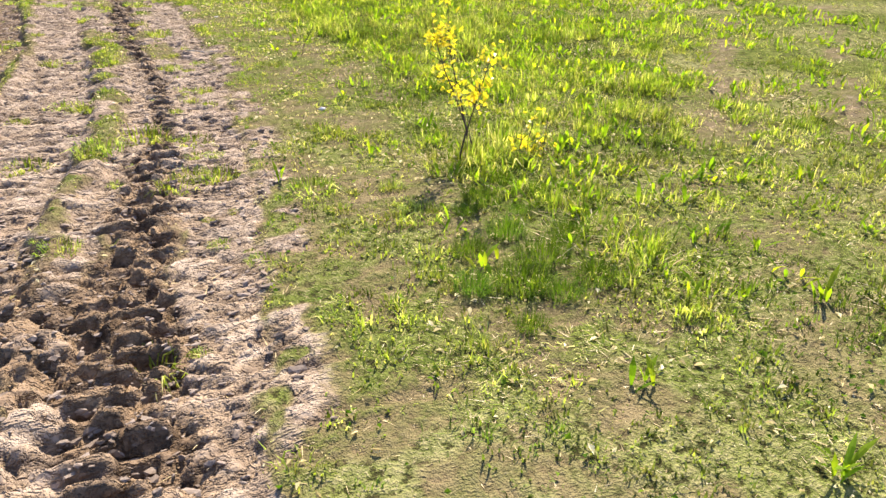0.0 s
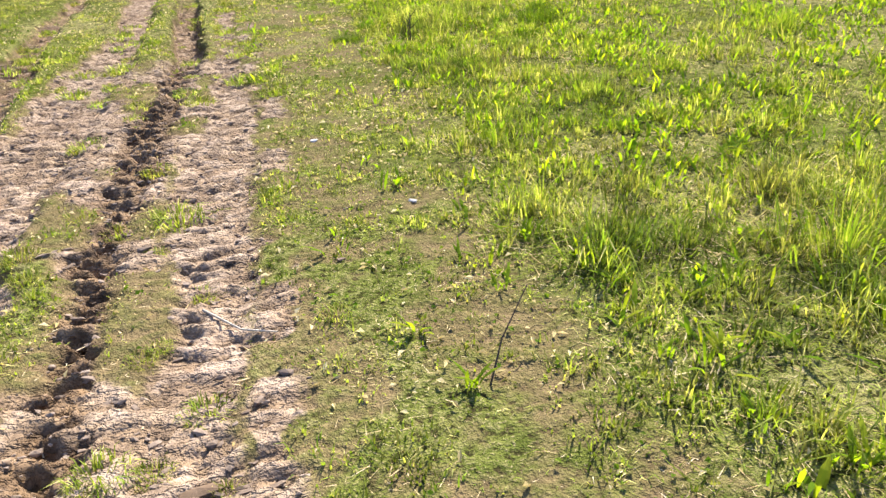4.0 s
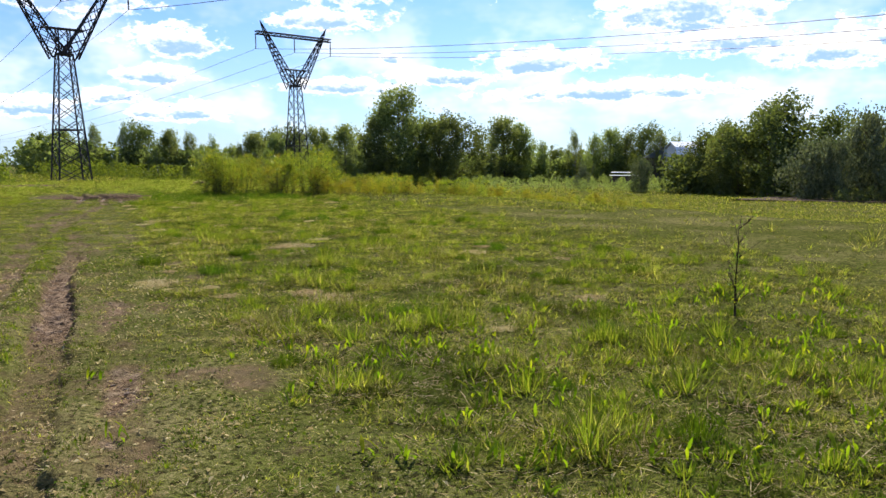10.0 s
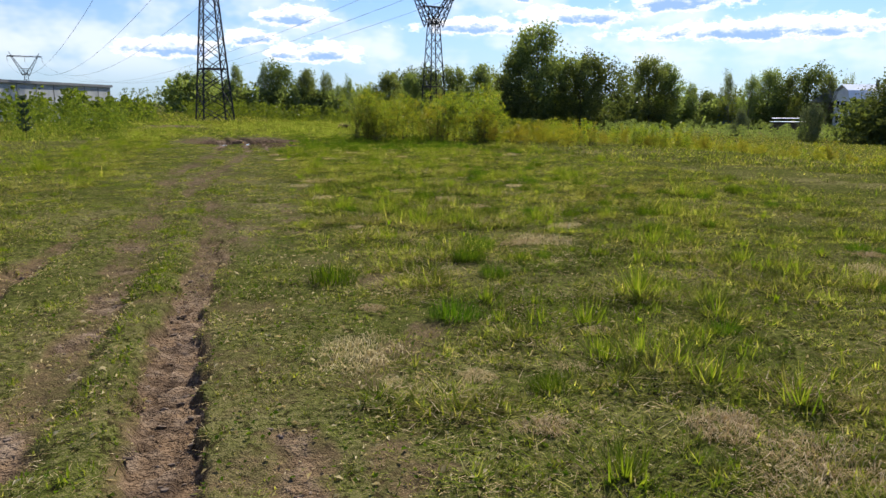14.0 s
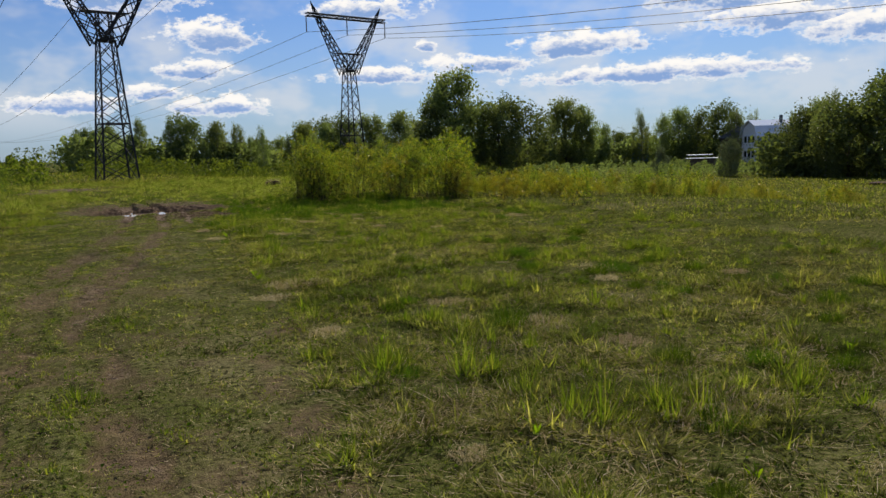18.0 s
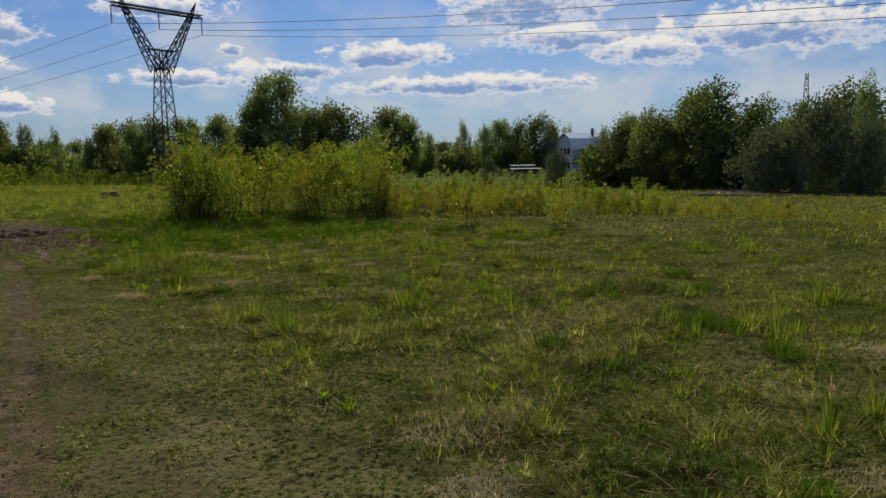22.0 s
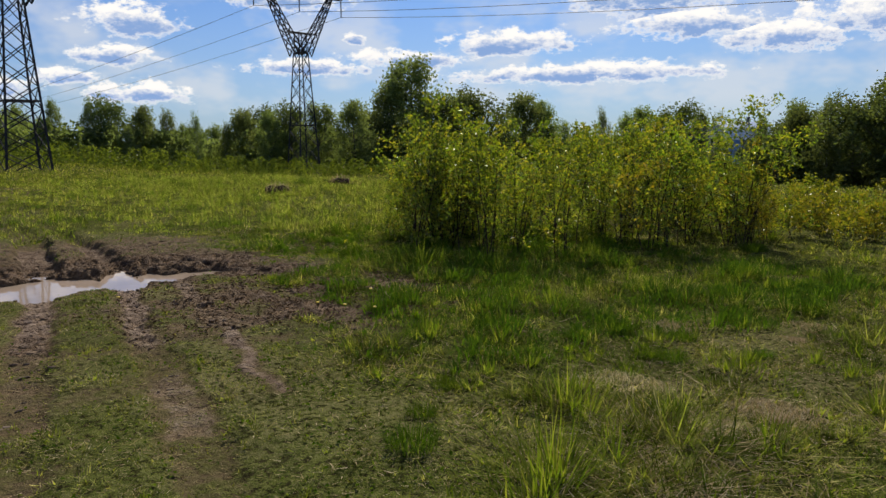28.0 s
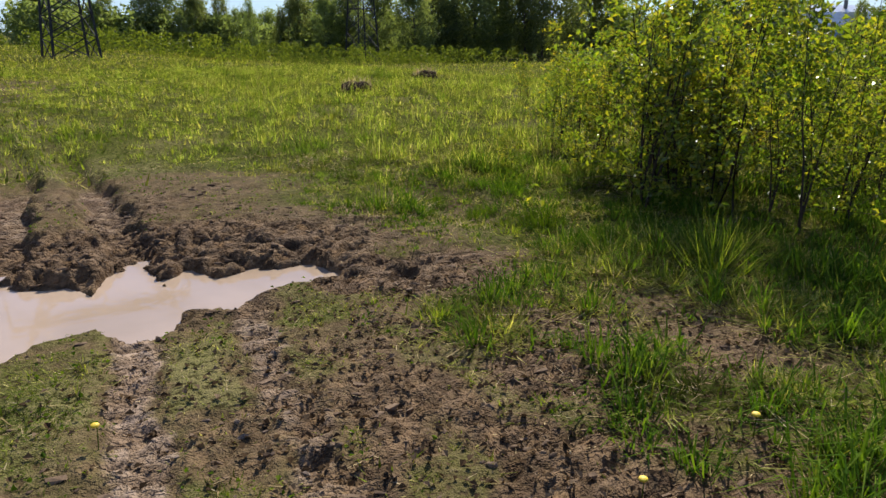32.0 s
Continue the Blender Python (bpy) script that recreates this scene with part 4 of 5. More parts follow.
# the thicket beside the puddle
thicket = [make_sapling(2.35, 3, BIRCH_LEAF, 880, 0.064, "slender young birch with small fresh green leaves", "thicket by the puddle", 0.08, 0.15, 1.8) for _ in range(4)]
thicket.append(make_sapling(2.3, 3, YELLOW_LEAF, 720, 0.066, "slender young birch with yellowing leaves", "thicket by the puddle", 0.08, 0.15, 1.8))
places = along(82, [(4.75, 45.4), (5.4, 44.3), (6.8, 43.4), (8.6, 43.0), (9.6, 43.0)], (1.2, 3.4))
spread_out(thicket, [(4.7, 45.2), (5.0, 44.7), (5.4, 44.2), (6.2, 43.7), (7.4, 43.3), *places], np.concatenate([[0.95, 0.9, 0.88, 0.85, 0.85], 0.52 + 0.58 * rng.uniform(0, 1, 82) ** 1.3]))
# the strip of low yellowish saplings that runs on from it
low = [make_sapling(1.25, 3, YELLOW_LEAF, 480, 0.075, "low sapling with yellow and orange leaves", "strip of saplings", 0.12, 0.25, 1.5) for _ in range(3)]
low.append(make_sapling(1.35, 3, BIRCH_LEAF, 520, 0.06, "low sapling with fresh green leaves", "strip of saplings", 0.12, 0.25, 1.5))
places = along(160, [(9.3, 42.6), (11, 41.2), (13.1, 40.2), (15, 39.0), (19, 38.6), (25, 38.0)], (1.5, 4.5))
spread_out(low, [(10.1, 38.0), (9.2, 39.8), (9.6, 40.0), (11.2, 39.1), *places], 0.52 + 0.5 * rng.uniform(0, 1, 164) ** 1.6)
# bushes on the other side of the track
left_bush = [make_sapling(1.75, 6, BIRCH_LEAF, 1700, 0.05, "bushy young willow with pale green leaves", "bushes beside the track", 0.15, 0.35) for _ in range(3)]
places = along(20, [(-4.2, 24.5), (-6.5, 24), (-11, 22)], (-1.0, 6.0))
spread_out(left_bush, [(-3.0, 16.6), (-2.75, 17.7), (-3.3, 18.7), (-3.85, 25.2), (-4.4, 19.6), *places], np.concatenate([[0.85, 0.9, 0.95, 1.05, 0.95], rng.uniform(0.8, 1.35, 20)]))


# ---- trees ----
def make_tree(tall, wide, leaf_mat, bark, clumps, label, category="tree", low=0.12, droop=0.0, group="", top=0.62, leaf=0.27):
    """A tapered trunk with limbs and a ragged crown of leaf clumps."""
    lines, joins = [], []
    trunk, rad = stem_line((0, 0, -0.3), (0, 0, 1), tall * 0.93, tall * 0.012 + 0.04, 0.03, 0.03, 8)
    lines.append((trunk, rad))
    limbs = int(16 + tall)
    for k in range(limbs):
        f = low + (0.97 - low) * (k + rng.uniform(0, 1)) / limbs
        i = min(int(f * 7), 6)
        p = trunk[i] + (trunk[i + 1] - trunk[i]) * (f * 7 - i)
        a = k * 2.4 + rng.uniform(-0.5, 0.5)
        shape = math.sin(math.pi * min(1.0, (f - low) / (1 - low) * 0.80 + 0.15)) ** top
        reach = wide * 0.5 * shape * rng.uniform(0.55, 1.1)
        limb, lr = stem_line(p, (math.cos(a), math.sin(a), rng.uniform(0.35, 0.9)), reach * 1.15, 0.02 + 0.004 * tall, 0.012, 0.12, 5)
        joins.append((len(lines), 0, i))
        lines.append((limb, lr))
    # the crown: boughs of uneven size about a lumpy envelope, each a cloud of leaf clumps
    boughs = int(14 + wide * 2.6)
    f = (np.arange(boughs) + rng.uniform(0, 1, boughs)) / boughs
    a = np.arange(boughs) * 2.4 + rng.uniform(-0.6, 0.6, boughs)
    girth = wide * 0.5 * np.sin(math.pi * np.minimum(1.0, f * 0.80 + 0.15)) ** top
    d = girth * rng.uniform(0.3, 1.05, boughs)
    share = rng.uniform(0.5, 1.5, boughs)
    k = rng.choice(boughs, clumps, p=share / share.sum())
    puff = rng.normal(size=(clumps, 3)) * (0.07 * wide * np.sqrt(share))[k][:, None] * np.array([1, 1, 1.15 + 0.25 * droop])
    up = tall * (low + 0.04 + (0.9 - low) * f[k]) + puff[:, 2]
    lie = [np.interp(up, trunk[:, 2], trunk[:, n]) for n in (0, 1)]
    c = np.stack([lie[0] + (d * np.cos(a))[k] + puff[:, 0], lie[1] + (d * np.sin(a))[k] + puff[:, 1], np.maximum(up - droop * 0.5 * rng.uniform(0, 1, clumps) ** 2, 0.1)], 1)
    ob = thing("tree", label, category, group)
    part("trunk", raw_mesh("trunk", *tubes(lines, 5, joins), bark, True), ob)
    per = 9
    size = leaf
    pts = np.repeat(c, per, 0) + rng.normal(size=(len(c) * per, 3)) * size * np.array([1.15, 1.15, 1.3])
    nor = rng.normal(size=pts.shape) + np.array([0, 0, 0.5])
    part("crown", raw_mesh("crown", *leaves(pts, nor, size * rng.uniform(0.7, 1.5, len(pts)), 0.75), leaf_mat), ob)
    return ob


def set_tree(src, x, y, top, used, width=1.0, base=None):
    """Stands a tree (a copy, once the source is used) so that its top reaches the given height."""
    z = ground_z(x, y) - 0.1
    s = (top - z) / src["tall"]
    m = pose(x, y, z, 0, 0, rng.uniform(0, 360)) @ Matrix.Diagonal((s * width, s * width, s, 1))
    if src in used:
        return copy_thing(src, m)
    used.append(src)
    src.matrix_basis = m
    return src


def tree_kind(tall, *args, **kw):
    ob = make_tree(tall, *args, **kw)
    ob["tall"] = tall * 0.94
    return ob


used = []
birch = [tree_kind(14, 6.0, TREE_LEAF, BIRCH_BARK, 900, "tall birch with hanging pale green foliage", droop=2.2, leaf=0.21, low=0.14, group="tree line") for _ in range(3)]
broadleaf = [tree_kind(12, 7.6, TREE_LEAF, TRUNK, 1050, "broad leafy tree with a full green crown", low=0.06, group="tree line") for _ in range(3)]
dark = [tree_kind(10, 8.0, DARK_LEAF, TRUNK, 850, "dense dark green tree at the edge of the meadow", low=0.0, group="tree line") for _ in range(2)]
willow = [tree_kind(5, 6.5, GREY_LEAF, TRUNK, 420, "rounded grey-green willow bush", "shrub", low=0.02, group="willows") for _ in range(2)]
TREES_LEFT = [("dark", -10.0, 179.5, 6.4, 1), ("broadleaf", -6.8, 184.7, 7.5, 0.9), ("birch", -0.5, 174.9, 8.1, 1), ("birch", 4.9, 179.8, 8.3, 0.8), ("broadleaf", 8.2, 182.7, 6.4, 0.8), ("birch", 11.0, 174.5, 6.6, 1), ("broadleaf", 13.9, 179.4, 7.4, 0.8), ("birch", 17.9, 182.0, 7.0, 1), ("birch", 20.2, 178.7, 7.3, 1), ("birch", 22.2, 173.4, 8.5, 1), ("birch", 27.6, 177.7, 7.3, 1), ("broadleaf", 31.8, 180.0, 7.1, 0.9), ("broadleaf", 34.2, 171.4, 7.8, 0.9), ("dark", 39.1, 175.4, 7.3, 1), ("broadleaf", 42.1, 167.4, 8.6, 1), ("broadleaf", 45.5, 158.1, 9.3, 1.1), ("dark", 52.7, 166.2, 9.1, 1)]
TREES_MID = [("broadleaf", 61.1, 168.5, 17.7, 0.95), ("broadleaf", 58.4, 172.7, 14.2, 0.9), ("broadleaf", 66.0, 169.7, 14.5, 0.9), ("broadleaf", 69.6, 164.9, 10.9, 0.9), ("dark", 74.9, 167.9, 8.1, 0.9), ("birch", 91.3, 182.0, 10.5, 1.2), ("broadleaf", 92.0, 175.9, 12.2, 1), ("broadleaf", 96.6, 176.7, 11.4, 0.9), ("birch", 104.8, 179.9, 9.0, 1.2), ("dark", 111.0, 181.8, 5.7, 1), ("birch", 109.6, 170.7, 11.3, 1.2), ("birch", 112.9, 168.4, 11.0, 1.2), ("broadleaf", 119.1, 170.0, 9.4, 0.9), ("birch", 119.2, 163.6, 11.0, 1.3), ("dark", 122.3, 161.0, 6.5, 1), ("birch", 122.3, 154.5, 11.4, 1.3), ("birch", 128.0, 156.1, 9.8, 1.2)]
TREES_RIGHT = [("birch", 127.5, 143.5, 9.6, 0.9), ("broadleaf", 114.1, 124.2, 8.4, 0.8), ("dark", 90.3, 105.4, 7.6, 1), ("birch", 86.0, 98.1, 10.2, 1.1), ("dark", 86.2, 94.7, 7.7, 1), ("birch", 89.0, 94.2, 10.0, 1), ("birch", 88.6, 91.5, 10.8, 1.1), ("dark", 87.8, 89.2, 7.0, 1), ("dark", 90.8, 88.3, 5.4, 1), ("dark", 94.1, 87.0, 5.3, 1), ("dark", 92.1, 82.6, 5.3, 1), ("broadleaf", 88.8, 76.4, 7.6, 1), ("dark", 95.3, 77.0, 5.7, 1), ("dark", 96.3, 75.0, 6.1, 1), ("birch", 90.0, 69.7, 12.1, 1), ("birch", 91.3, 66.9, 8.9, 1), ("dark", 92.4, 64.1, 6.8, 1)]
WILLOWS = [("willow", 108.9, 129.5, 1.3, 1), ("willow", 74.7, 72.8, 2.9, 1.1), ("willow", 74.5, 69.1, 1.9, 1), ("willow", 79.4, 68.5, 3.4, 1), ("willow", 77.5, 63.3, 2.2, 1), ("willow", 83.1, 113.0, -0.3, 1), ("willow", 81.5, 127.7, -0.7, 1)]
TREES_BACK = [(("broadleaf", "birch", "dark")[n % 3], -14 + 4.6 * n + rng.uniform(-1.5, 1.5), 188 + rng.uniform(-5, 6), rng.uniform(5.2, 7.6), 1.0) for n in range(16)]
KINDS = {"birch": birch, "broadleaf": broadleaf, "dark": dark, "willow": willow}
for n, (kind, x, y, top, wide) in enumerate(TREES_LEFT + TREES_MID + TREES_RIGHT + WILLOWS + TREES_BACK):
    set_tree(KINDS[kind][n % len(KINDS[kind])], x, y, top, used, wide * {"birch": 0.85, "broadleaf": 1.08, "dark": 1.1, "willow": 0.68}[kind])


# low scrub in front of the tree line, too many to count
def scrub(name, label, n, line, depth, tall, mat, per=60, leaf=0.11):
    p = along(n, line, depth)
    z = height(p[:, 0], p[:, 1])
    h = rng.uniform(0.5, 1.0, n) * tall
    c = np.repeat(np.stack([p[:, 0], p[:, 1], z], 1), per, 0)
    up = rng.uniform(0, 1, len(c)) ** 0.8
    hh = np.repeat(h, per)
    c[:, 2] += up * hh
    c[:, :2] += rng.normal(size=(len(c), 2)) * (0.34 * hh * (1.15 - up))[:, None]
    nor = rng.normal(size=c.shape) + np.array([0, 0, 0.4])
    me = raw_mesh(name, *leaves(c, nor, leaf * np.repeat(h, per) * rng.uniform(0.6, 1.4, len(c)) + leaf * 0.45, 0.7), mat)
    return tagged(new(name, me), label, "scrub", kind="stuff")


scrub("scrub", "bushy young willows along the far stretch of the track", 110, [(-4.6, 52.5), (-9, 50), (-16, 47), (-24, 44)], (-1.0, 9.0), 1.6, SCRUB_LEAF, 150, 0.06)
scrub("scrub", "low green scrub on the far side of the meadow", 330, [(-9, 118), (8, 122), (24, 128), (40, 140), (60, 150)], (2, 16), 2.6, SCRUB_LEAF)
scrub("scrub", "low shrubs at the foot of the tree line", 260, [(58, 118), (80, 112), (100, 118), (120, 130)], (6, 40), 2.4, TREE_LEAF)
scrub("scrub", "shrubs along the bare strip at the meadow's edge", 120, [(70, 66), (78, 62), (88, 56)], (5, 4), 1.8, TREE_LEAF)
scrub("scrub", "tangled bushes in front of the long grey building", 260, [(-6, 84), (-14, 70), (-26, 58), (-40, 52)], (-2, 16), 2.5, SCRUB_LEAF)
scrub("undergrowth", "dense bushes filling the foot of the tree line", 420, [(-14, 168), (10, 176), (40, 176), (62, 178), (80, 182)], (2, 10), 7.0, TREE_LEAF)
scrub("undergrowth", "dense bushes filling the foot of the tree line", 420, [(74, 176), (100, 178), (125, 162), (140, 150)], (8, 14), 7.5, TREE_LEAF)
scrub("undergrowth", "dark bushes at the foot of the tall trees", 300, [(84, 108), (92, 92), (104, 74), (116, 62)], (8, 8), 7.0, DARK_LEAF)
scrub("far_woods", "distant woods on the horizon", 420, [(-420, 420), (-120, 520), (40, 420), (160, 330), (330, 300), (420, 140)], (60, 140), 13.0, DARK_LEAF)
scrub("far_woods", "wooded hill behind the trees", 500, [(300, 330), (400, 260), (460, 190), (480, 120)], (150, 110), 13.0, DARK_LEAF)


# ---- power line ----
def bar(lines, a, b, r):
    lines.append(((a, b), (r, r)))


def lattice(a0, b0, c0, d0, a1, b1, c1, d1, panels, r):
    """Bracing of a four-legged lattice between two rectangles."""
    lines = []
    lo, hi = np.array([a0, b0, c0, d0], float), np.array([a1, b1, c1, d1], float)
    for k in range(panels):
        p, q = lo + (hi - lo) * k / panels, lo + (hi - lo) * (k + 1) / panels
        for i in range(4):
            j = (i + 1) % 4
            bar(lines, p[i], q[j], r)
            bar(lines, p[j], q[i], r)
    return lines


def square(half, z, cx=0.0, hy=None):
    hy = half if hy is None else hy
    return [(cx - half, -hy, z), (cx + half, -hy, z), (cx + half, hy, z), (cx - half, hy, z)]


def make_pylon(foot, label):
    """A V-shaped lattice pylon: shaft up to the waist, two slanting arms, a beam across, three insulator strings. Its waist stands at 14.4 m over z = 0."""
    ob = thing("power_pylon", label, "pylon", "power pylons")
    lo, hi, waist = square(1.75, -foot), square(0.75, 14.4), 14.4
    for k in range(4):
        part("leg", raw_mesh("leg", *tubes([((lo[k], hi[k]), (0.10, 0.085))], 4), STEEL), ob)
    for line in lattice(*lo, *hi, 8, 0.045):
        part("brace", raw_mesh("brace", *tubes([line], 4), STEEL), ob)
    mid = [tuple(np.array(a) * (1 - 0.42) + np.array(b) * 0.42) for a, b in zip(lo, hi)]
    for k in range(4):
        part("strut", raw_mesh("strut", *tubes([((mid[k], mid[(k + 1) % 4]), (0.07, 0.07))], 4), STEEL), ob)
        part("strut", raw_mesh("strut", *tubes([((hi[k], hi[(k + 1) % 4]), (0.1, 0.1))], 4), STEEL), ob)
    # the inner cage above the waist
    cage = square(0.62, 17.2)
    lines = lattice(*square(0.62, waist), *cage, 2, 0.04) + [((a, b), (0.07, 0.07)) for a, b in zip(square(0.62, waist), cage)]
    for line in lines:
        part("cage_bar", raw_mesh("cage_bar", *tubes([line], 4), STEEL), ob)
    part("tie_beam", raw_mesh("tie_beam", *tubes([(((-2.2, y, 17.2), (2.2, y, 17.2)), (0.09, 0.09)) for y in (-0.4, 0.4)], 4), STEEL), ob)
    for s in (-1, 1):
        def sec(f):
            x = s * (0.55 + 4.85 * f)
            z = waist - 0.3 + 8.6 * f
            w = 0.5 * (1 - f) + 0.28
            return [(x - w, -w, z + s * w * 0.3), (x + w, -w, z - s * w * 0.3), (x + w, w, z - s * w * 0.3), (x - w, w, z + s * w * 0.3)]
        a, b = sec(0), sec(1)
        tip = (s * 6.55, 0, waist + 10.6)
        lines = lattice(*a, *b, 7, 0.05) + [((p, q), (0.095, 0.08)) for p, q in zip(a, b)] + [((q, tip), (0.08, 0.05)) for q in b]
        part("arm", raw_mesh("arm", *tubes(lines, 4), STEEL), ob)
    beam_z = waist + 8.5
    a = [(-7.4, y, beam_z + z) for y, z in ((-0.35, -0.25), (0.35, -0.25), (0.35, 0.25), (-0.35, 0.25))]
    b = [(7.4, y, z) for _, y, z in a]
    lines = lattice(*a, *b, 14, 0.045) + [((p, q), (0.08, 0.08)) for p, q in zip(a, b)]
    part("cross_beam", raw_mesh("cross_beam", *tubes(lines, 4), STEEL), ob)
    for x in (-7.4, 0.0, 7.4):
        zs = np.linspace(beam_z - 0.2, beam_z - 2.7, 26)
        rad = np.where(np.arange(26) % 2, 0.13, 0.05)
        part("insulator", raw_mesh("insulator", *tubes([([(x, 0, z) for z in zs], rad)], 6), PORCELAIN, True), ob)
    return ob


LINE_TURN = 17.0  # the beams point 17 degrees off the x axis
LINE_WAY = Vector((math.sin(radians(LINE_TURN)), -math.cos(radians(LINE_TURN)), 0))
SPAN = 332.0
PYLONS = ((-2.5, 107.9, -1.0), (32.5, 144.6, 0.0))
LABEL = "tall V-shaped steel lattice power pylon standing in the meadow"


def cable_at(x, y, z, way):
    """The three conductors of one span, hung from the insulators."""
    beam = Vector((math.cos(radians(LINE_TURN)), math.sin(radians(LINE_TURN)), 0))
    for off in (-7.4, 0.0, 7.4):
        a = Vector((x, y, z + 20.2)) + beam * off
        fs = np.linspace(0, 1, 60)
        pts = [tuple(a + way * SPAN * f - Vector((0, 0, 10.0 * 4 * f * (1 - f)))) for f in fs]
        me = raw_mesh("power_cable", *tubes([(pts, np.full(60, 0.032))], 4), CABLE, True)
        tagged(new("power_cable", me), "thin dark power cable hanging from the pylons", "cable", "power cables")


for n, (px, py, pz) in enumerate(PYLONS):
    first = make_pylon(0.0 - (ground_z(px, py) - pz) + 0.3, LABEL)
    first.matrix_basis = pose(px, py, pz, 0, 0, LINE_TURN)
    for way in (LINE_WAY, -LINE_WAY):
        span = SPAN if n == 0 or way is LINE_WAY else 540.0
        cable_at(px, py, pz, way * (span / SPAN))
        far = Vector((px, py, pz)) + way * span
        if span == SPAN:
            copy_thing(first, pose(far.x, far.y, pz, 0, 0, LINE_TURN))


# ---- buildings ----
def box(bm, x0, x1, y0, y1, z0, z1):
    vs = [bm.verts.new((x, y, z)) for z in (z0, z1) for x, y in ((x0, y0), (x1, y0), (x1, y1), (x0, y1))]
    for f in ((0, 3, 2, 1), (4, 5, 6, 7), (0, 1, 5, 4), (1, 2, 6, 5), (2, 3, 7, 6), (3, 0, 4, 7)):
        bm.faces.new([vs[i] for i in f])


def block(name, mat, parent, *dims, label=""):
    bm = bmesh.new()
    for d in dims:
        box(bm, *d)
    return part(name, bm, parent, label, mat)


def build_hall():
    """The long grey hall: concrete panels, a dark roof edge."""
    ax, ay, bx, by = -20.3, 80.0, -13.6, 109.0
    length, turn = math.hypot(bx - ax, by - ay), math.degrees(math.atan2(by - ay, bx - ax))
    ob = thing("industrial_building", "long low grey flat-roofed building of concrete panels", "building", m=pose(ax, ay, -1.2, 0, 0, turn))
    block("core", PANEL_DARK, ob, (0.1, length - 0.1, 0.1, 15, 0, 4.0))
    n = 9
    for k in range(n):
        x0 = k * length / n
        block("wall_panel", PANEL, ob, (x0 + 0.03, x0 + length / n - 0.03, 0, 0.1, 0, 4.05))
        if k < n - 1:
            block("joint_strip", PANEL_DARK, ob, (x0 + length / n - 0.05, x0 + length / n + 0.05, -0.03, 0.02, 0, 4.0))
    block("end_wall", PANEL, ob, (length - 0.1, length, 0.1, 15, 0, 4.05))
    block("roof_edge", PANEL_DARK, ob, (-0.2, length + 0.2, -0.2, 15.2, 4.05, 4.3))


build_hall()


def build_house():
    """The tall cottage with a gambrel gable and a bright metal roof."""
    ob = thing("cottage", "white-sided two-storey cottage with a shiny metal roof", "house", m=pose(121.2, 149.1, -3.6, 0, 0, -104))
    bm = bmesh.new()
    prof = [(-3.2, 0), (3.2, 0), (3.2, 5.6), (2.4, 7.6), (0, 8.7), (-2.4, 7.6), (-3.2, 5.6)]
    a = [bm.verts.new((x, 0, z)) for x, z in prof]
    b = [bm.verts.new((x, 10, z)) for x, z in prof]
    bm.faces.new(a)
    bm.faces.new(b[::-1])
    for i in range(7):
        bm.faces.new((a[i], a[i - 1], b[i - 1], b[i]))
    part("body", bm, ob, "", SIDING)
    block("side_wall", BLUE, ob, (3.2, 3.28, 0.1, 9.9, 0.4, 5.5), label="blue side wall")
    roof = bmesh.new()
    line = [(-3.5, 5.4), (-2.6, 7.7), (0, 8.95), (2.6, 7.7), (3.5, 5.4)]
    for (x0, z0), (x1, z1) in zip(line, line[1:]):
        vs = [roof.verts.new(p) for p in ((x0, -0.5, z0), (x1, -0.5, z1), (x1, 10.5, z1), (x0, 10.5, z0), (x0, -0.5, z0 + 0.15), (x1, -0.5, z1 + 0.15), (x1, 10.5, z1 + 0.15), (x0, 10.5, z0 + 0.15))]
        for f in ((0, 1, 2, 3), (7, 6, 5, 4), (0, 4, 5, 1), (1, 5, 6, 2), (2, 6, 7, 3), (3, 7, 4, 0)):
            roof.faces.new([vs[i] for i in f])
    part("roof", roof, ob, "pale metal roof", METAL_ROOF)
    for z in (1.2, 4.3):
        for x in (-1.5, 0.0, 1.5):
            win = block("window", SIDING, ob, (x - 0.62, x + 0.62, -0.08, 0.02, z - 0.1, z + 1.5))
            block("pane", GLASS, win, (x - 0.5, x + 0.5, -0.1, -0.075, z, z + 1.35))
    block("chimney", PANEL_DARK, ob, (1.0, 1.5, 6, 6.5, 8, 10.0))
    dark_house = thing("wooden_house", "dark wooden house half hidden behind the cottage", "house", m=pose(122.8, 154.4, -3.6, 0, 0, -38))
    block("body", DARK_WOOD, dark_house, (-3.5, 3.5, 0, 8, 0, 5.5))
    bm = bmesh.new()
    vs = [bm.verts.new(p) for p in ((-4, -0.4, 5.4), (4, -0.4, 5.4), (0, -0.4, 8), (-4, 8.4, 5.4), (4, 8.4, 5.4), (0, 8.4, 8))]
    for f in ((0, 1, 2), (5, 4, 3), (0, 2, 5, 3), (1, 4, 5, 2), (0, 3, 4, 1)):
        bm.faces.new([vs[i] for i in f])
    part("roof", bm, dark_house, "", PANEL_DARK)
    shed = thing("garden_shed", "low garden shed with a bright white roof", "shed", m=pose(98.6, 137.0, -4.2, 0, 0, -30))
    block("body", DARK_WOOD, shed, (-2.6, 2.6, 0, 4, 0, 2.3))
    block("roof", METAL_ROOF, shed, (-3.0, 3.0, -0.4, 2.0, 2.3, 2.42), (-2.4, 2.2, 2.0, 4.4, 2.9, 3.02))
    blue = thing("garden_house", "small house with a blue gable", "house", m=pose(112, 175, -3.6, 0, 0, -35))
    block("body", BLUE, blue, (-2, 2, 0, 6, 0, 6.2))


build_house()


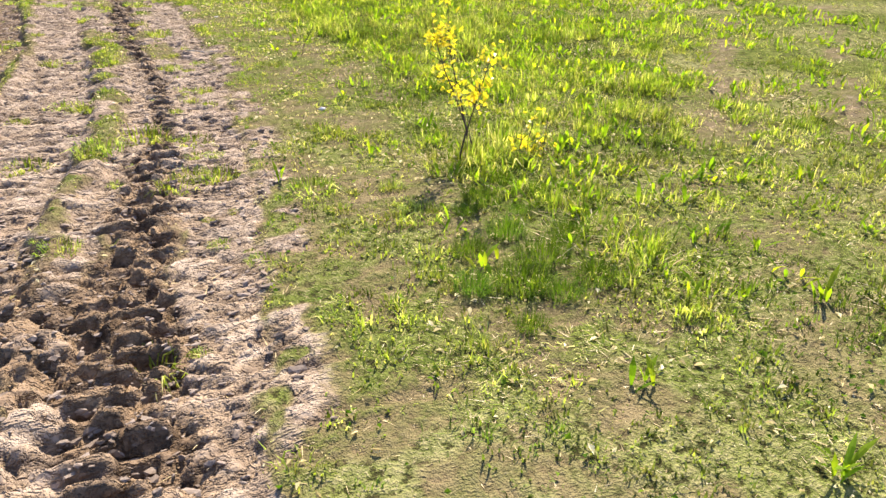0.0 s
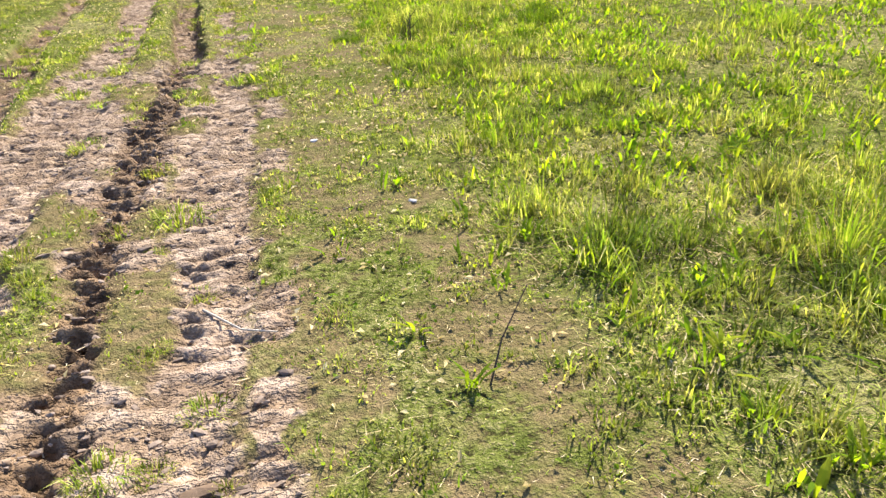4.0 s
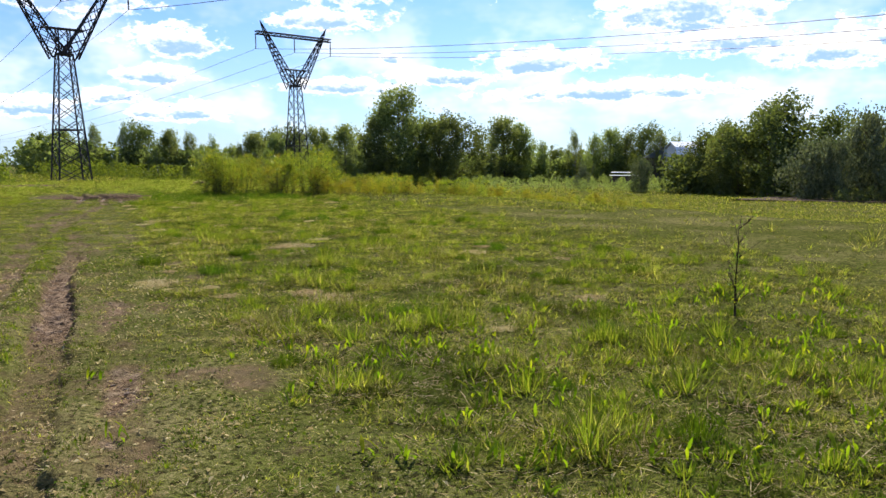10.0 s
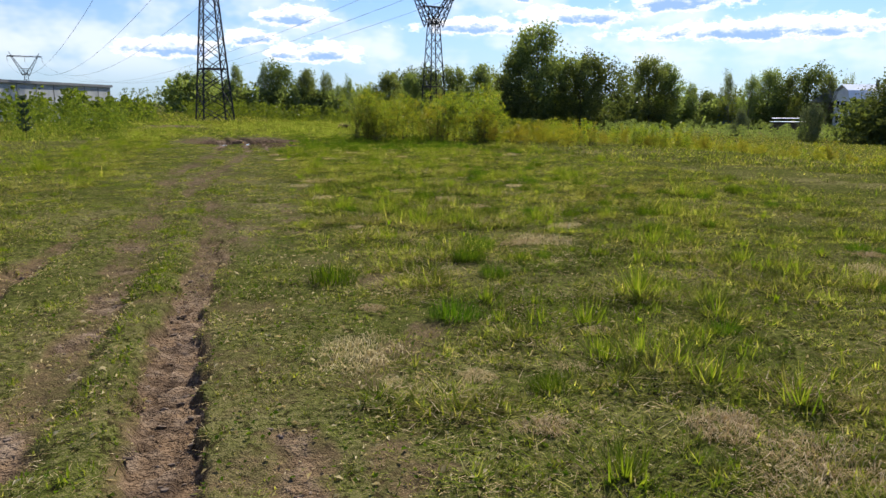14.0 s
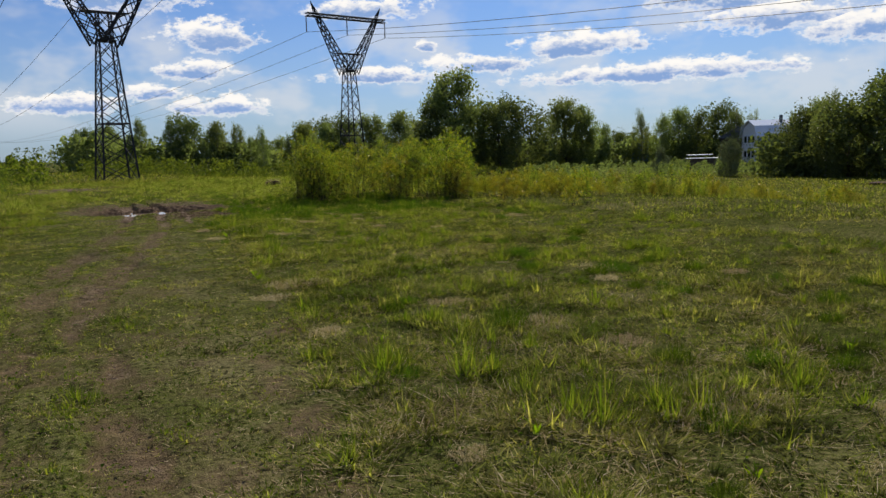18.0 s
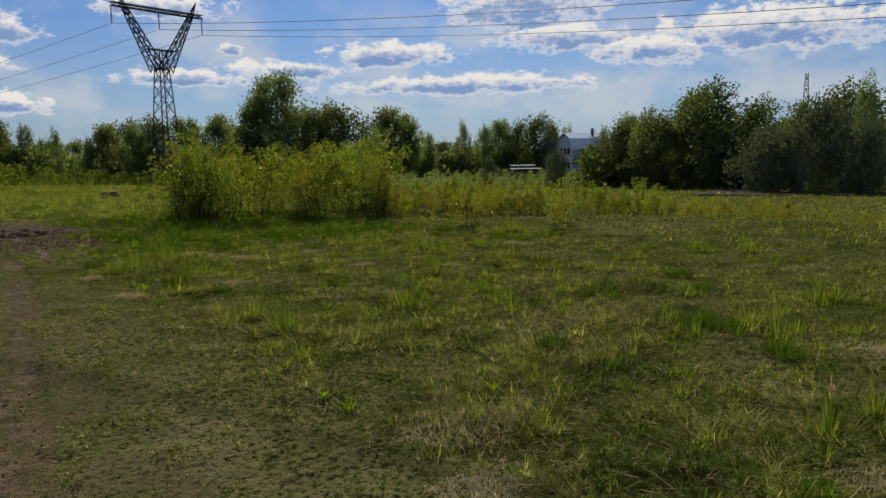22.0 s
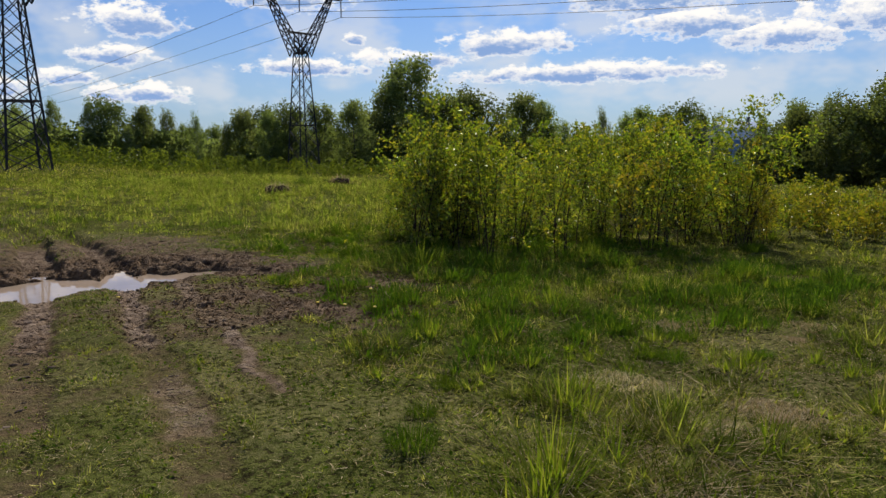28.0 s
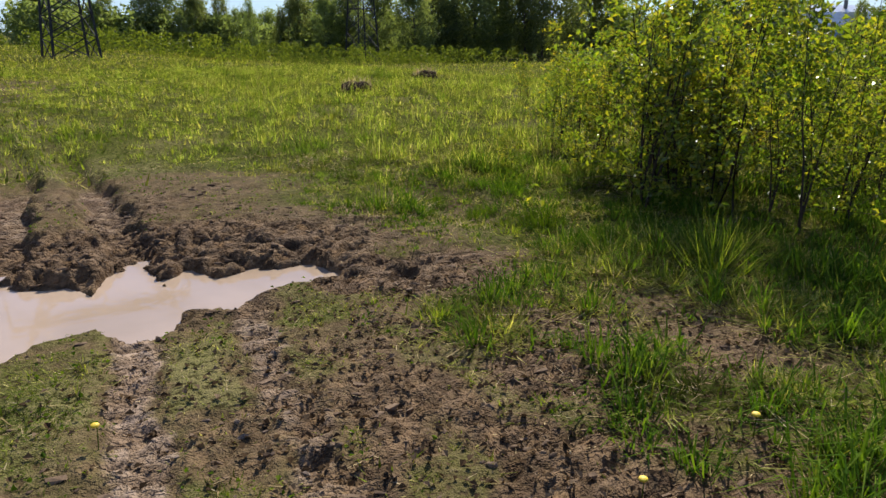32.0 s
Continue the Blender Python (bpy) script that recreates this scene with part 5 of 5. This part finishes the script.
def build_mast():
    """The far lattice mast with three cross arms above the trees."""
    ob = thing("lattice_mast", "distant lattice mast with three cross arms", "pylon", m=pose(227, 152, -2, 0, 0, 30))
    lo, hi = square(1.4, 0), square(0.35, 26)
    part("tower", raw_mesh("tower", *tubes(lattice(*lo, *hi, 12, 0.06) + [((a, b), (0.12, 0.1)) for a, b in zip(lo, hi)], 4), STEEL), ob)
    for z, w in ((18, 2.6), (21, 3.6), (24, 2.6)):
        part("cross_arm", raw_mesh("cross_arm", *tubes([(((-w, 0, z), (0, 0, z + 0.5), (w, 0, z)), (0.08, 0.12, 0.08))], 4), STEEL), ob)


build_mast()


# ---- small growth beside the track ----
def leaf_blades(x, y, z, h, w, turn, lean):
    """Broad pointed leaves with a folded middle: nine corners each."""
    n = len(x)
    s = np.stack([np.cos(turn), np.sin(turn), np.zeros(n)], 1) * (w / 2)[:, None]
    f = np.stack([-np.sin(turn), np.cos(turn), np.zeros(n)], 1)
    root = np.stack([x, y, z - 0.005], 1)
    rows = []
    for k, (a, b) in enumerate(((0.0, 0.25), (0.35, 0.8), (0.68, 0.9))):
        c = root + f * (h * lean * a ** 1.5)[:, None] + np.array([0, 0, 1]) * (h * a * (1 - 0.35 * lean * a))[:, None]
        rows += [c - s * b, c - f * (w * 0.12)[:, None] * (k > 0), c + s * b]
    tip = root + f * (h * lean)[:, None] + np.array([0, 0, 1]) * (h * (1 - 0.35 * lean))[:, None]
    v = np.stack([*rows, tip], 1).reshape(-1, 3)
    t = []
    for k in (0, 3):
        for j in (0, 1):
            t += [[k + j, k + j + 1, k + j + 4], [k + j, k + j + 4, k + j + 3]]
    t += [[6, 7, 9], [7, 8, 9]]
    return v, (np.arange(n)[:, None, None] * 10 + np.array(t)).reshape(-1, 3)


LEAF_MESHES = []
for k in range(6):
    lv, lt = leaf_blades(np.zeros(1), np.zeros(1), np.zeros(1), np.array([0.12 + 0.02 * k]), np.array([0.026 + 0.004 * (k % 3)]), np.zeros(1), np.array([0.25 + 0.13 * k]))
    LEAF_MESHES.append(raw_mesh("leaf", lv, lt, WEED))


def rosette(leaf_n):
    """A weed: upright leaves that rise from one root, each a part of its own."""
    ob = thing("weed", "broad-leaved meadow weed with upright yellow-green leaves", "plant", "meadow weeds")
    for k in range(leaf_n):
        leaf = part("leaf", LEAF_MESHES[rng.integers(0, 6)], ob)
        leaf.matrix_basis = pose(*(rng.normal(size=2) * 0.022), 0, 0, 0, k * 360 / leaf_n + rng.uniform(-30, 30)) @ Matrix.Scale(rng.uniform(0.7, 1.2), 4)
    return ob


def tuft(blade_n, tall, radius, mat, name, label, group, lean=(0.1, 0.7), wide=0.006, stray=0.7):
    """A tussock of long blades."""
    r, a = radius * np.sqrt(rng.uniform(0, 1, blade_n)), rng.uniform(0, 2 * math.pi, blade_n)
    x, y = r * np.cos(a), r * np.sin(a)
    if stray > 1:
        # matted clumps are ragged in outline
        k = 0.5 + 1.3 * vnoise(np.cos(a) * 3 + tall * 50, np.sin(a) * 3 + radius * 90 + blade_n * rng.uniform(0, 1), 1.0, 171)
        x, y = x * k * 1.35, y * k
    v, t = blades(x, y, -0.01 + 0 * x, tall * rng.uniform(0.5, 1.1, blade_n) * (1 - 0.35 * (r / radius) ** 2), np.full(blade_n, wide), a - math.pi / 2 + rng.normal(size=blade_n) * stray, rng.uniform(*lean, blade_n))
    return tagged(new(name, raw_mesh(name, v, t, mat)), label, "grass", group)


def off_track(n, x0, x1, y0, y1, least=0.6):
    """Places on grown ground."""
    x, y = scatter(n * 4, x0, x1, y0, y1)
    ok = growth(x, y)[0] > least
    return list(zip(x[ok][:n], y[ok][:n]))


weeds = [rosette(k) for k in (6, 8, 9, 7, 5)]
spots = [(0.22, 2.1), (1.73, -0.13), (0.92, -0.84), (2.7, 9.6), (2.3, 9.2), (2.1, 8.4)] + off_track(60, 0.9, 4.5, 0.0, 14) + off_track(75, 2.2, 7.0, 0.5, 15) + off_track(20, -4, -1.6, 1, 16) + off_track(35, 1.2, 6, 15, 42)
spread_out(weeds, spots, rng.uniform(0.35, 0.85, len(spots)))
dark_patch = [(1.15, 1.15), (1.3, 1.55), (1.5, 1.75), (0.9, 1.25), (0.7, 0.85), (0.95, 0.65), (0.85, 0.35), (0.6, 0.2), (1.05, 0.4), (1.4, 1.35), (0.55, 0.55), (1.2, 0.8)]
tussocks = [tuft(260, 0.28, 0.2, LUSH, "grass_tussock", "dark green grass tussock standing above the meadow", "tussocks", (0.2, 1.2)) for _ in range(3)]
spots = [(5.32, 29.5), (6.25, 27.0), (4.1, 11.4), (3.66, 10.7), (2.68, 9.6), (1.31, 22.7), (2.6, 23.3), (2.65, 22.6), (2.15, 36.3), (3.7, 35.2), (3.2, 40.6), (1.05, 1.35), (1.2, 1.75), (0.95, 0.95), (0.75, 0.5), (3.5, 45.8), (3.4, 46.5), (3.7, 45.1), (3.75, 44.5), (4.0, 46.3)]
spots += off_track(110, 1.6, 9, 15, 43) + off_track(14, 1.6, 6, 2, 15) + off_track(14, -6, -2, 6, 30)
spread_out(tussocks, spots, np.concatenate([rng.uniform(0.7, 1.1, 11), rng.uniform(0.45, 0.6, 4), rng.uniform(0.7, 1.1, 5), rng.uniform(0.35, 0.85, len(spots) - 20)]))
for k, (x, y) in enumerate(dark_patch):
    plant(tussocks[k % 3], x, y, rng.uniform(0.38, 0.6))
straw_tufts = [tuft(700, 0.14, 0.24, STRAW, "dry_grass_clump", "matted clump of dry bleached grass", "dry clumps", (0.4, 1.9), 0.0055, 2.2) for _ in range(3)]
spots = list(STRAW_SPOTS)
spread_out(straw_tufts, spots, rng.uniform(0.35, 1.0, len(spots)))

# small green tufts that have taken root on the bare track
small = [tuft(110, 0.11, 0.13, GRASS, "grass_tuft", "small tuft of grass on the bare clay", "tufts on the track", (0.3, 1.4), 0.0065) for _ in range(3)]
tx, ty = scatter(1400, -1.7, 1.1, 0.3, 17)
tb = looked_up(TABLE_BARE, tx, ty)
ok = (tb > 0.25) & (rng.uniform(0, 1, 1400) < 0.04 + 0.5 * step(0.52, 0.66, fbm(tx, ty, 0.7, 161)) + 0.3 * (ty > 11) + 0.35 * np.exp(-((tx - np.interp(ty, CHURN[0], CHURN[1]) - 0.3) / 0.14) ** 2))
spots = [(-0.7, 2.9), (-0.62, 3.05), (-0.58, 4.1), (-0.28, 6.6), (-0.35, 3.3), (0.1, 5.2)] + list(zip(tx[ok], ty[ok]))[:200]
spread_out(small, spots, rng.uniform(0.35, 1.15, len(spots)))

# leaves too many to count
cx, cy = scatter(9000, 0.6, 8.5, -1.0, 18)
ok = (growth(cx, cy)[0] > 0.4) & (rng.uniform(0, 1, 9000) < (0.05 + 0.95 * lushness(cx, cy)) * (0.25 + 0.6 * step(0.42, 0.66, fbm(cx, cy, 0.8, 131))) * (1 - 0.6 * step(12, 18, cy)))
cx, cy = np.repeat(cx[ok], 6), np.repeat(cy[ok], 6)
cx, cy = cx + rng.normal(size=len(cx)) * 0.04, cy + rng.normal(size=len(cy)) * 0.04
lv, lt = leaf_blades(cx, cy, height(cx, cy), rng.uniform(0.05, 0.135, len(cx)), rng.uniform(0.012, 0.027, len(cx)), rng.uniform(0, 6.28, len(cx)), rng.uniform(0.25, 1.2, len(cx)))
tagged(new("meadow_leaves", raw_mesh("meadow_leaves", lv, lt, WEED)), "many small broad yellow-green leaves in the meadow", "plants", kind="stuff")
cx, cy = scatter(90000, -3.0, 5.5, -1.5, 48.5)
ok = rng.uniform(0, 1, len(cx)) < growth(cx, cy)[0] * near_share(cx, cy) * (0.25 + 0.75 * step(0.45, 0.62, fbm(cx, cy, 0.6, 141)))
cx, cy = cx[ok], cy[ok]
lc = np.stack([cx, cy, height(cx, cy) + rng.uniform(0.005, 0.03, len(cx))], 1)
lv, lt = leaves(lc, rng.normal(size=lc.shape) * 0.5 + np.array([0, 0, 1.0]), rng.uniform(0.012, 0.03, len(cx)), 0.8)
tagged(new("ground_leaves", raw_mesh("ground_leaves", lv, lt, LUSH)), "low clover-like leaves in the turf", "plants", kind="stuff")


fx, fy = scatter(26000, -1.8, 4.5, -1.2, 24)
ok = rng.uniform(0, 1, len(fx)) < (1 - 0.75 * lushness(fx, fy)) * step(0.05, 0.3, growth(fx, fy)[0] + 0.2) * (1 - step(0.6, 0.9, looked_up(TABLE_BARE, fx, fy))) * step(0.3, 0.6, fbm(fx, fy, 0.5, 143))
lc = np.stack([fx[ok], fy[ok], height(fx[ok], fy[ok]) + rng.uniform(0.004, 0.02, ok.sum())], 1)
lv, lt = leaves(lc, rng.normal(size=lc.shape) * 0.5 + np.array([0, 0, 1.0]), 0.012 + 0.035 * rng.uniform(0, 1, len(lc)) ** 2, 0.4)
tagged(new("dead_leaves", raw_mesh("dead_leaves", lv, lt, STRAW)), "bleached scraps of dead leaves lying in the turf", "litter", kind="stuff")


# ---- clods and stones ----
def clods(name, label, x, y, size, mat):
    """Small lumps of earth, each an uneven pressed octahedron."""
    n = len(x)
    base = np.array([[1, 0, 0], [0, 1, 0], [-1, 0, 0], [0, -1, 0], [0, 0, 1], [0.7, 0.7, 0.75], [-0.7, 0.7, 0.75], [-0.7, -0.7, 0.75], [0.7, -0.7, 0.75]])
    f = np.array([[0, 5, 8], [0, 1, 5], [1, 2, 6], [1, 6, 5], [2, 3, 7], [2, 7, 6], [3, 0, 8], [3, 8, 7], [4, 5, 6], [4, 6, 7], [4, 7, 8], [4, 8, 5]])
    v = base[None] * rng.uniform(0.65, 1.35, (n, 9, 1)) * size[:, None, None] * np.stack([rng.uniform(1.0, 2.4, n), rng.uniform(0.6, 1.0, n), rng.uniform(0.6, 1.15, n)], 1)[:, None]
    a = rng.normal(size=n) * 0.5
    vx = v[..., 0] * np.cos(a)[:, None] - v[..., 1] * np.sin(a)[:, None]
    vy = v[..., 0] * np.sin(a)[:, None] + v[..., 1] * np.cos(a)[:, None]
    v = np.stack([vx + x[:, None], vy + y[:, None], v[..., 2] + (height(x, y) - size * 0.12)[:, None]], 2).reshape(-1, 3)
    me = raw_mesh(name, v, (np.arange(n)[:, None, None] * 9 + f).reshape(-1, 3), mat)
    return tagged(new(name, me), label, "clods", kind="stuff")


kx, ky = scatter(150000, -2.0, 1.3, -1.0, 43)
ky = np.where(np.arange(len(ky)) % 2, ky, -1.0 + 14 * (ky + 1.0) / 44)
kb, kw, _ = masks(kx, ky)
ok = rng.uniform(0, 1, len(kx)) < 0.42 * step(0.35, 0.8, kb) * (0.03 + 0.55 * kw ** 2 + 0.3 * step(0.4, 0.6, fbm(kx, ky, 0.35, 151)))
clods("mud_clods", "lumps of dried mud pressed out of the tyre tracks", kx[ok], ky[ok], 0.004 + 0.011 * rng.uniform(0, 1, ok.sum()) ** 2.2, CLOD)
kx, ky = scatter(24000, -1.6, 3.6, 40.8, 47.5)
kb, kw, _ = masks(kx, ky)
ok = (rng.uniform(0, 1, len(kx)) < 0.35 * kb * (0.2 + 0.6 * kw)) & (puddle_depth(kx, ky) < 0.02)
clods("wet_mud_clods", "lumps of dark wet mud round the puddle", kx[ok], ky[ok], 0.005 + 0.013 * rng.uniform(0, 1, ok.sum()) ** 2.5, WET_CLOD)
fx, fy = scatter(10000, -0.2, 4.8, 40.3, 44.6)
ok = (rng.uniform(0, 1, len(fx)) < np.exp(-(((fx - 2.5) / 1.9) ** 2 + ((fy - 42.7) / 1.6) ** 2) ** 2)) & (puddle_depth(fx, fy) < 0.02)
lc = np.stack([fx[ok], fy[ok], height(fx[ok], fy[ok]) + 0.008], 1)
lv, lt = leaves(lc, rng.normal(size=lc.shape) * 0.35 + np.array([0, 0, 1.0]), rng.uniform(0.015, 0.042, len(lc)), 0.7)
tagged(new("leaf_litter", raw_mesh("leaf_litter", lv, lt, LITTER)), "dull brown fallen leaves on the scuffed earth", "litter", kind="stuff")
clod_ob = clods("dark_clod", "single dark lump of earth lying on the tyre track", np.array([0.42]), np.array([5.15]), np.array([0.045]), WET_CLOD)
clod_ob["kind"], clod_ob["category"] = "thing", "clod"
for px, py, ps in ((0.9, 3.4, 0.02), (1.15, 8.1, 0.022), (1.5, 6.9, 0.018), (1.0, 8.9, 0.02), (1.7, 42.4, 0.014)):
    st = clods("pebble", "small pale pebble lying in the turf", np.array([px]), np.array([py]), np.array([ps]), STONE)
    st["kind"], st["category"], st["group"] = "thing", "stone", "pebbles"


# ---- single saplings and twigs ----
def twig(points, r, label, mat=TWIG):
    pts = [(x, y, ground_z(x, y) + z) for x, y, z in points]
    me = raw_mesh("twig", *tubes([(pts, np.linspace(r, r * 0.5, len(pts)))], 6), mat, True)
    return tagged(new("twig", me), label, "twig")


twig([(0.44, 6.16, 0.012), (0.52, 6.03, 0.02), (0.58, 5.95, 0.014), (0.71, 5.86, 0.02)], 0.006, "bent dry twig lying across the tyre track")
twig([(1.35, 5.3, 0.0), (1.42, 5.38, 0.12), (1.55, 5.48, 0.25)], 0.004, "thin dry stalk standing in the turf", BARK)

yellow = make_sapling(0.98, 3, GOLD_LEAF, 300, 0.04, "thin sapling with bright yellow leaves in tall grass", "", 0.45, 0.16)
yellow.matrix_basis = pose(1.41, 1.86, ground_z(1.41, 1.86))
yellow2 = make_sapling(0.34, 3, GOLD_LEAF, 60, 0.04, "small yellow-leaved shoot beside the sapling", "", 0.3, 0.5)
yellow2.matrix_basis = pose(1.62, 1.8, ground_z(1.62, 1.8))


def bare_sapling(x, y, tall, label, dots=0):
    lines, joins = [], []
    pts, rad = stem_line((0, 0, -0.02), (0.05, 0.02, 1), tall, 0.012 * tall + 0.002, 0.003, 0.05, 7)
    lines.append((pts, rad))
    for k in range(int(28 * tall) + 4):
        i = rng.integers(1, 7)
        a = rng.uniform(0, 6.28)
        joins.append((len(lines), 0, i))
        lines.append(stem_line(pts[i], (math.cos(a), math.sin(a), 0.9), tall * rng.uniform(0.15, 0.4), 0.004, 0.0015, 0.1, 4))
    ob = thing("bare_sapling", label, "sapling")
    part("stem", raw_mesh("stem", *tubes(lines, 5, joins), BARK, True), ob)
    if dots:
        tips = np.concatenate([p for p, _ in lines[1:]])
        c = tips[rng.integers(0, len(tips), dots)] + rng.normal(size=(dots, 3)) * 0.02
        part("foliage", raw_mesh("foliage", *leaves(c, rng.normal(size=(dots, 3)), np.full(dots, 0.025)), BIRCH_LEAF), ob)
    ob.matrix_basis = pose(x, y, ground_z(x, y))


bare_sapling(6.1, 16.72, 0.85, "dark nearly leafless sapling standing in the meadow", 160)
bare_sapling(2.47, 10.72, 0.36, "small bare brown sapling in the meadow")


def young_pine(x, y, tall):
    lines, cs, joins = [], [], []
    pts, rad = stem_line((0, 0, -0.02), (0, 0, 1), tall, 0.02, 0.006, 0.02, 6)
    lines.append((pts, rad))
    for k in range(5):
        for j in range(5):
            a = j * 1.257 + k
            p = pts[k + 1] * np.array([1, 1, 0.98])
            tw, tr = stem_line(p, (math.cos(a), math.sin(a), 1.0), tall * 0.22 * (1.1 - k / 7), 0.007, 0.004, 0.05, 4)
            joins.append((len(lines), 0, k + 1))
            lines.append((tw, tr))
            cs.append(np.repeat(tw[1:], 40, 0))
    ob = thing("young_pine", "small dark young pine standing in the meadow", "pine", "young pines")
    part("stem", raw_mesh("stem", *tubes(lines, 5, joins), BARK, True), ob)
    c = np.concatenate(cs)
    part("needles", raw_mesh("needles", *leaves(c + rng.normal(size=c.shape) * 0.02, rng.normal(size=c.shape), np.full(len(c), 0.07), 0.12), PINE), ob)
    ob.matrix_basis = pose(x, y, ground_z(x, y))


young_pine(-4.3, 32.7, 0.85)
young_pine(-7.2, 48.0, 1.5)


def earth_heap(x, y, size, label):
    """An old heap of turned earth with dead grass on it."""
    bm = bmesh.new()
    bmesh.ops.create_icosphere(bm, subdivisions=3, radius=1.0)
    for v in bm.verts:
        k = 1 + 0.5 * (noise.noise(v.co * 2.1 + Vector((x, y, 0))))
        v.co = Vector((v.co.x * k * size, v.co.y * k * size * 0.7, max(v.co.z, -0.3) * k * size * 0.55))
    ob = thing("earth_heap", label, "heap", "earth heaps", pose(x, y, ground_z(x, y)))
    part("mound", bm, ob, "", FIELD)
    a, r = rng.uniform(0, 6.28, 160), size * np.sqrt(rng.uniform(0, 1, 160))
    v, t = blades(r * np.cos(a), r * np.sin(a) * 0.7, 0.3 * size * (1 - (r / size) ** 2), rng.uniform(0.1, 0.35, 160), np.full(160, 0.012), a, rng.uniform(0.2, 0.9, 160))
    part("dead_grass", raw_mesh("dead_grass", v, t, STRAW), ob)


earth_heap(5.85, 57.3, 0.4, "small dark heap of earth in the meadow")
earth_heap(9.4, 62.0, 0.38, "low dark heap of earth in the meadow")
for fx, fy in ((2.35, 41.6), (2.55, 41.4), (2.2, 41.9), (2.75, 42.0), (0.62, 42.9)):
    ob = thing("dandelion", "small yellow dandelion in the grass", "flower", "dandelions", pose(fx, fy, ground_z(fx, fy)))
    part("stalk", raw_mesh("stalk", *tubes([([(0, 0, -0.01), (0.004, 0.003, 0.05), (0.006, 0.002, 0.09)], (0.002, 0.002, 0.002))], 5), LUSH, True), ob)
    bm = bmesh.new()
    bmesh.ops.create_uvsphere(bm, u_segments=10, v_segments=6, radius=0.016)
    for v in bm.verts:
        v.co = Vector((v.co.x, v.co.y, v.co.z * 0.5 + 0.095))
    part("blossom", bm, ob, "", PETAL)
for bx, by, bs in ((7.33, 50.9, 0.75), (8.36, 53.7, 0.8), (5.51, 47.9, 0.6), (8.2, 51.5, 0.7), (4.4, 47.0, 0.4), (5.0, 46.6, 0.5)):
    plant(low[3], bx, by, bs * 1.2)

# the strip of dark bare earth at the meadow's edge
fs, ft = np.meshgrid(np.linspace(-0.1, 1.6, 36), np.linspace(0, 1, 14))
field_x = 64 + 24 * fs + 17 * ft + 1.2 * (vnoise(fs * 20, ft * 20, 3.0, 5) - 0.5)
field_y = 70 - 24 * fs + 9 * ft + 1.2 * (vnoise(fs * 20, ft * 20, 3.0, 6) - 0.5)
field_z = height(field_x.ravel(), field_y.ravel()) + 0.05 + 0.12 * rng.uniform(0, 1, field_x.size)
fa = (np.arange(13)[:, None] * 36 + np.arange(35)).ravel()
field = raw_mesh("bare_field", np.stack([field_x.ravel(), field_y.ravel(), field_z], 1), np.stack([fa, fa + 1, fa + 37, fa + 36], 1), FIELD, True)
tagged(new("bare_field", field), "dark strip of bare earth at the edge of the meadow", "earth", kind="structure")
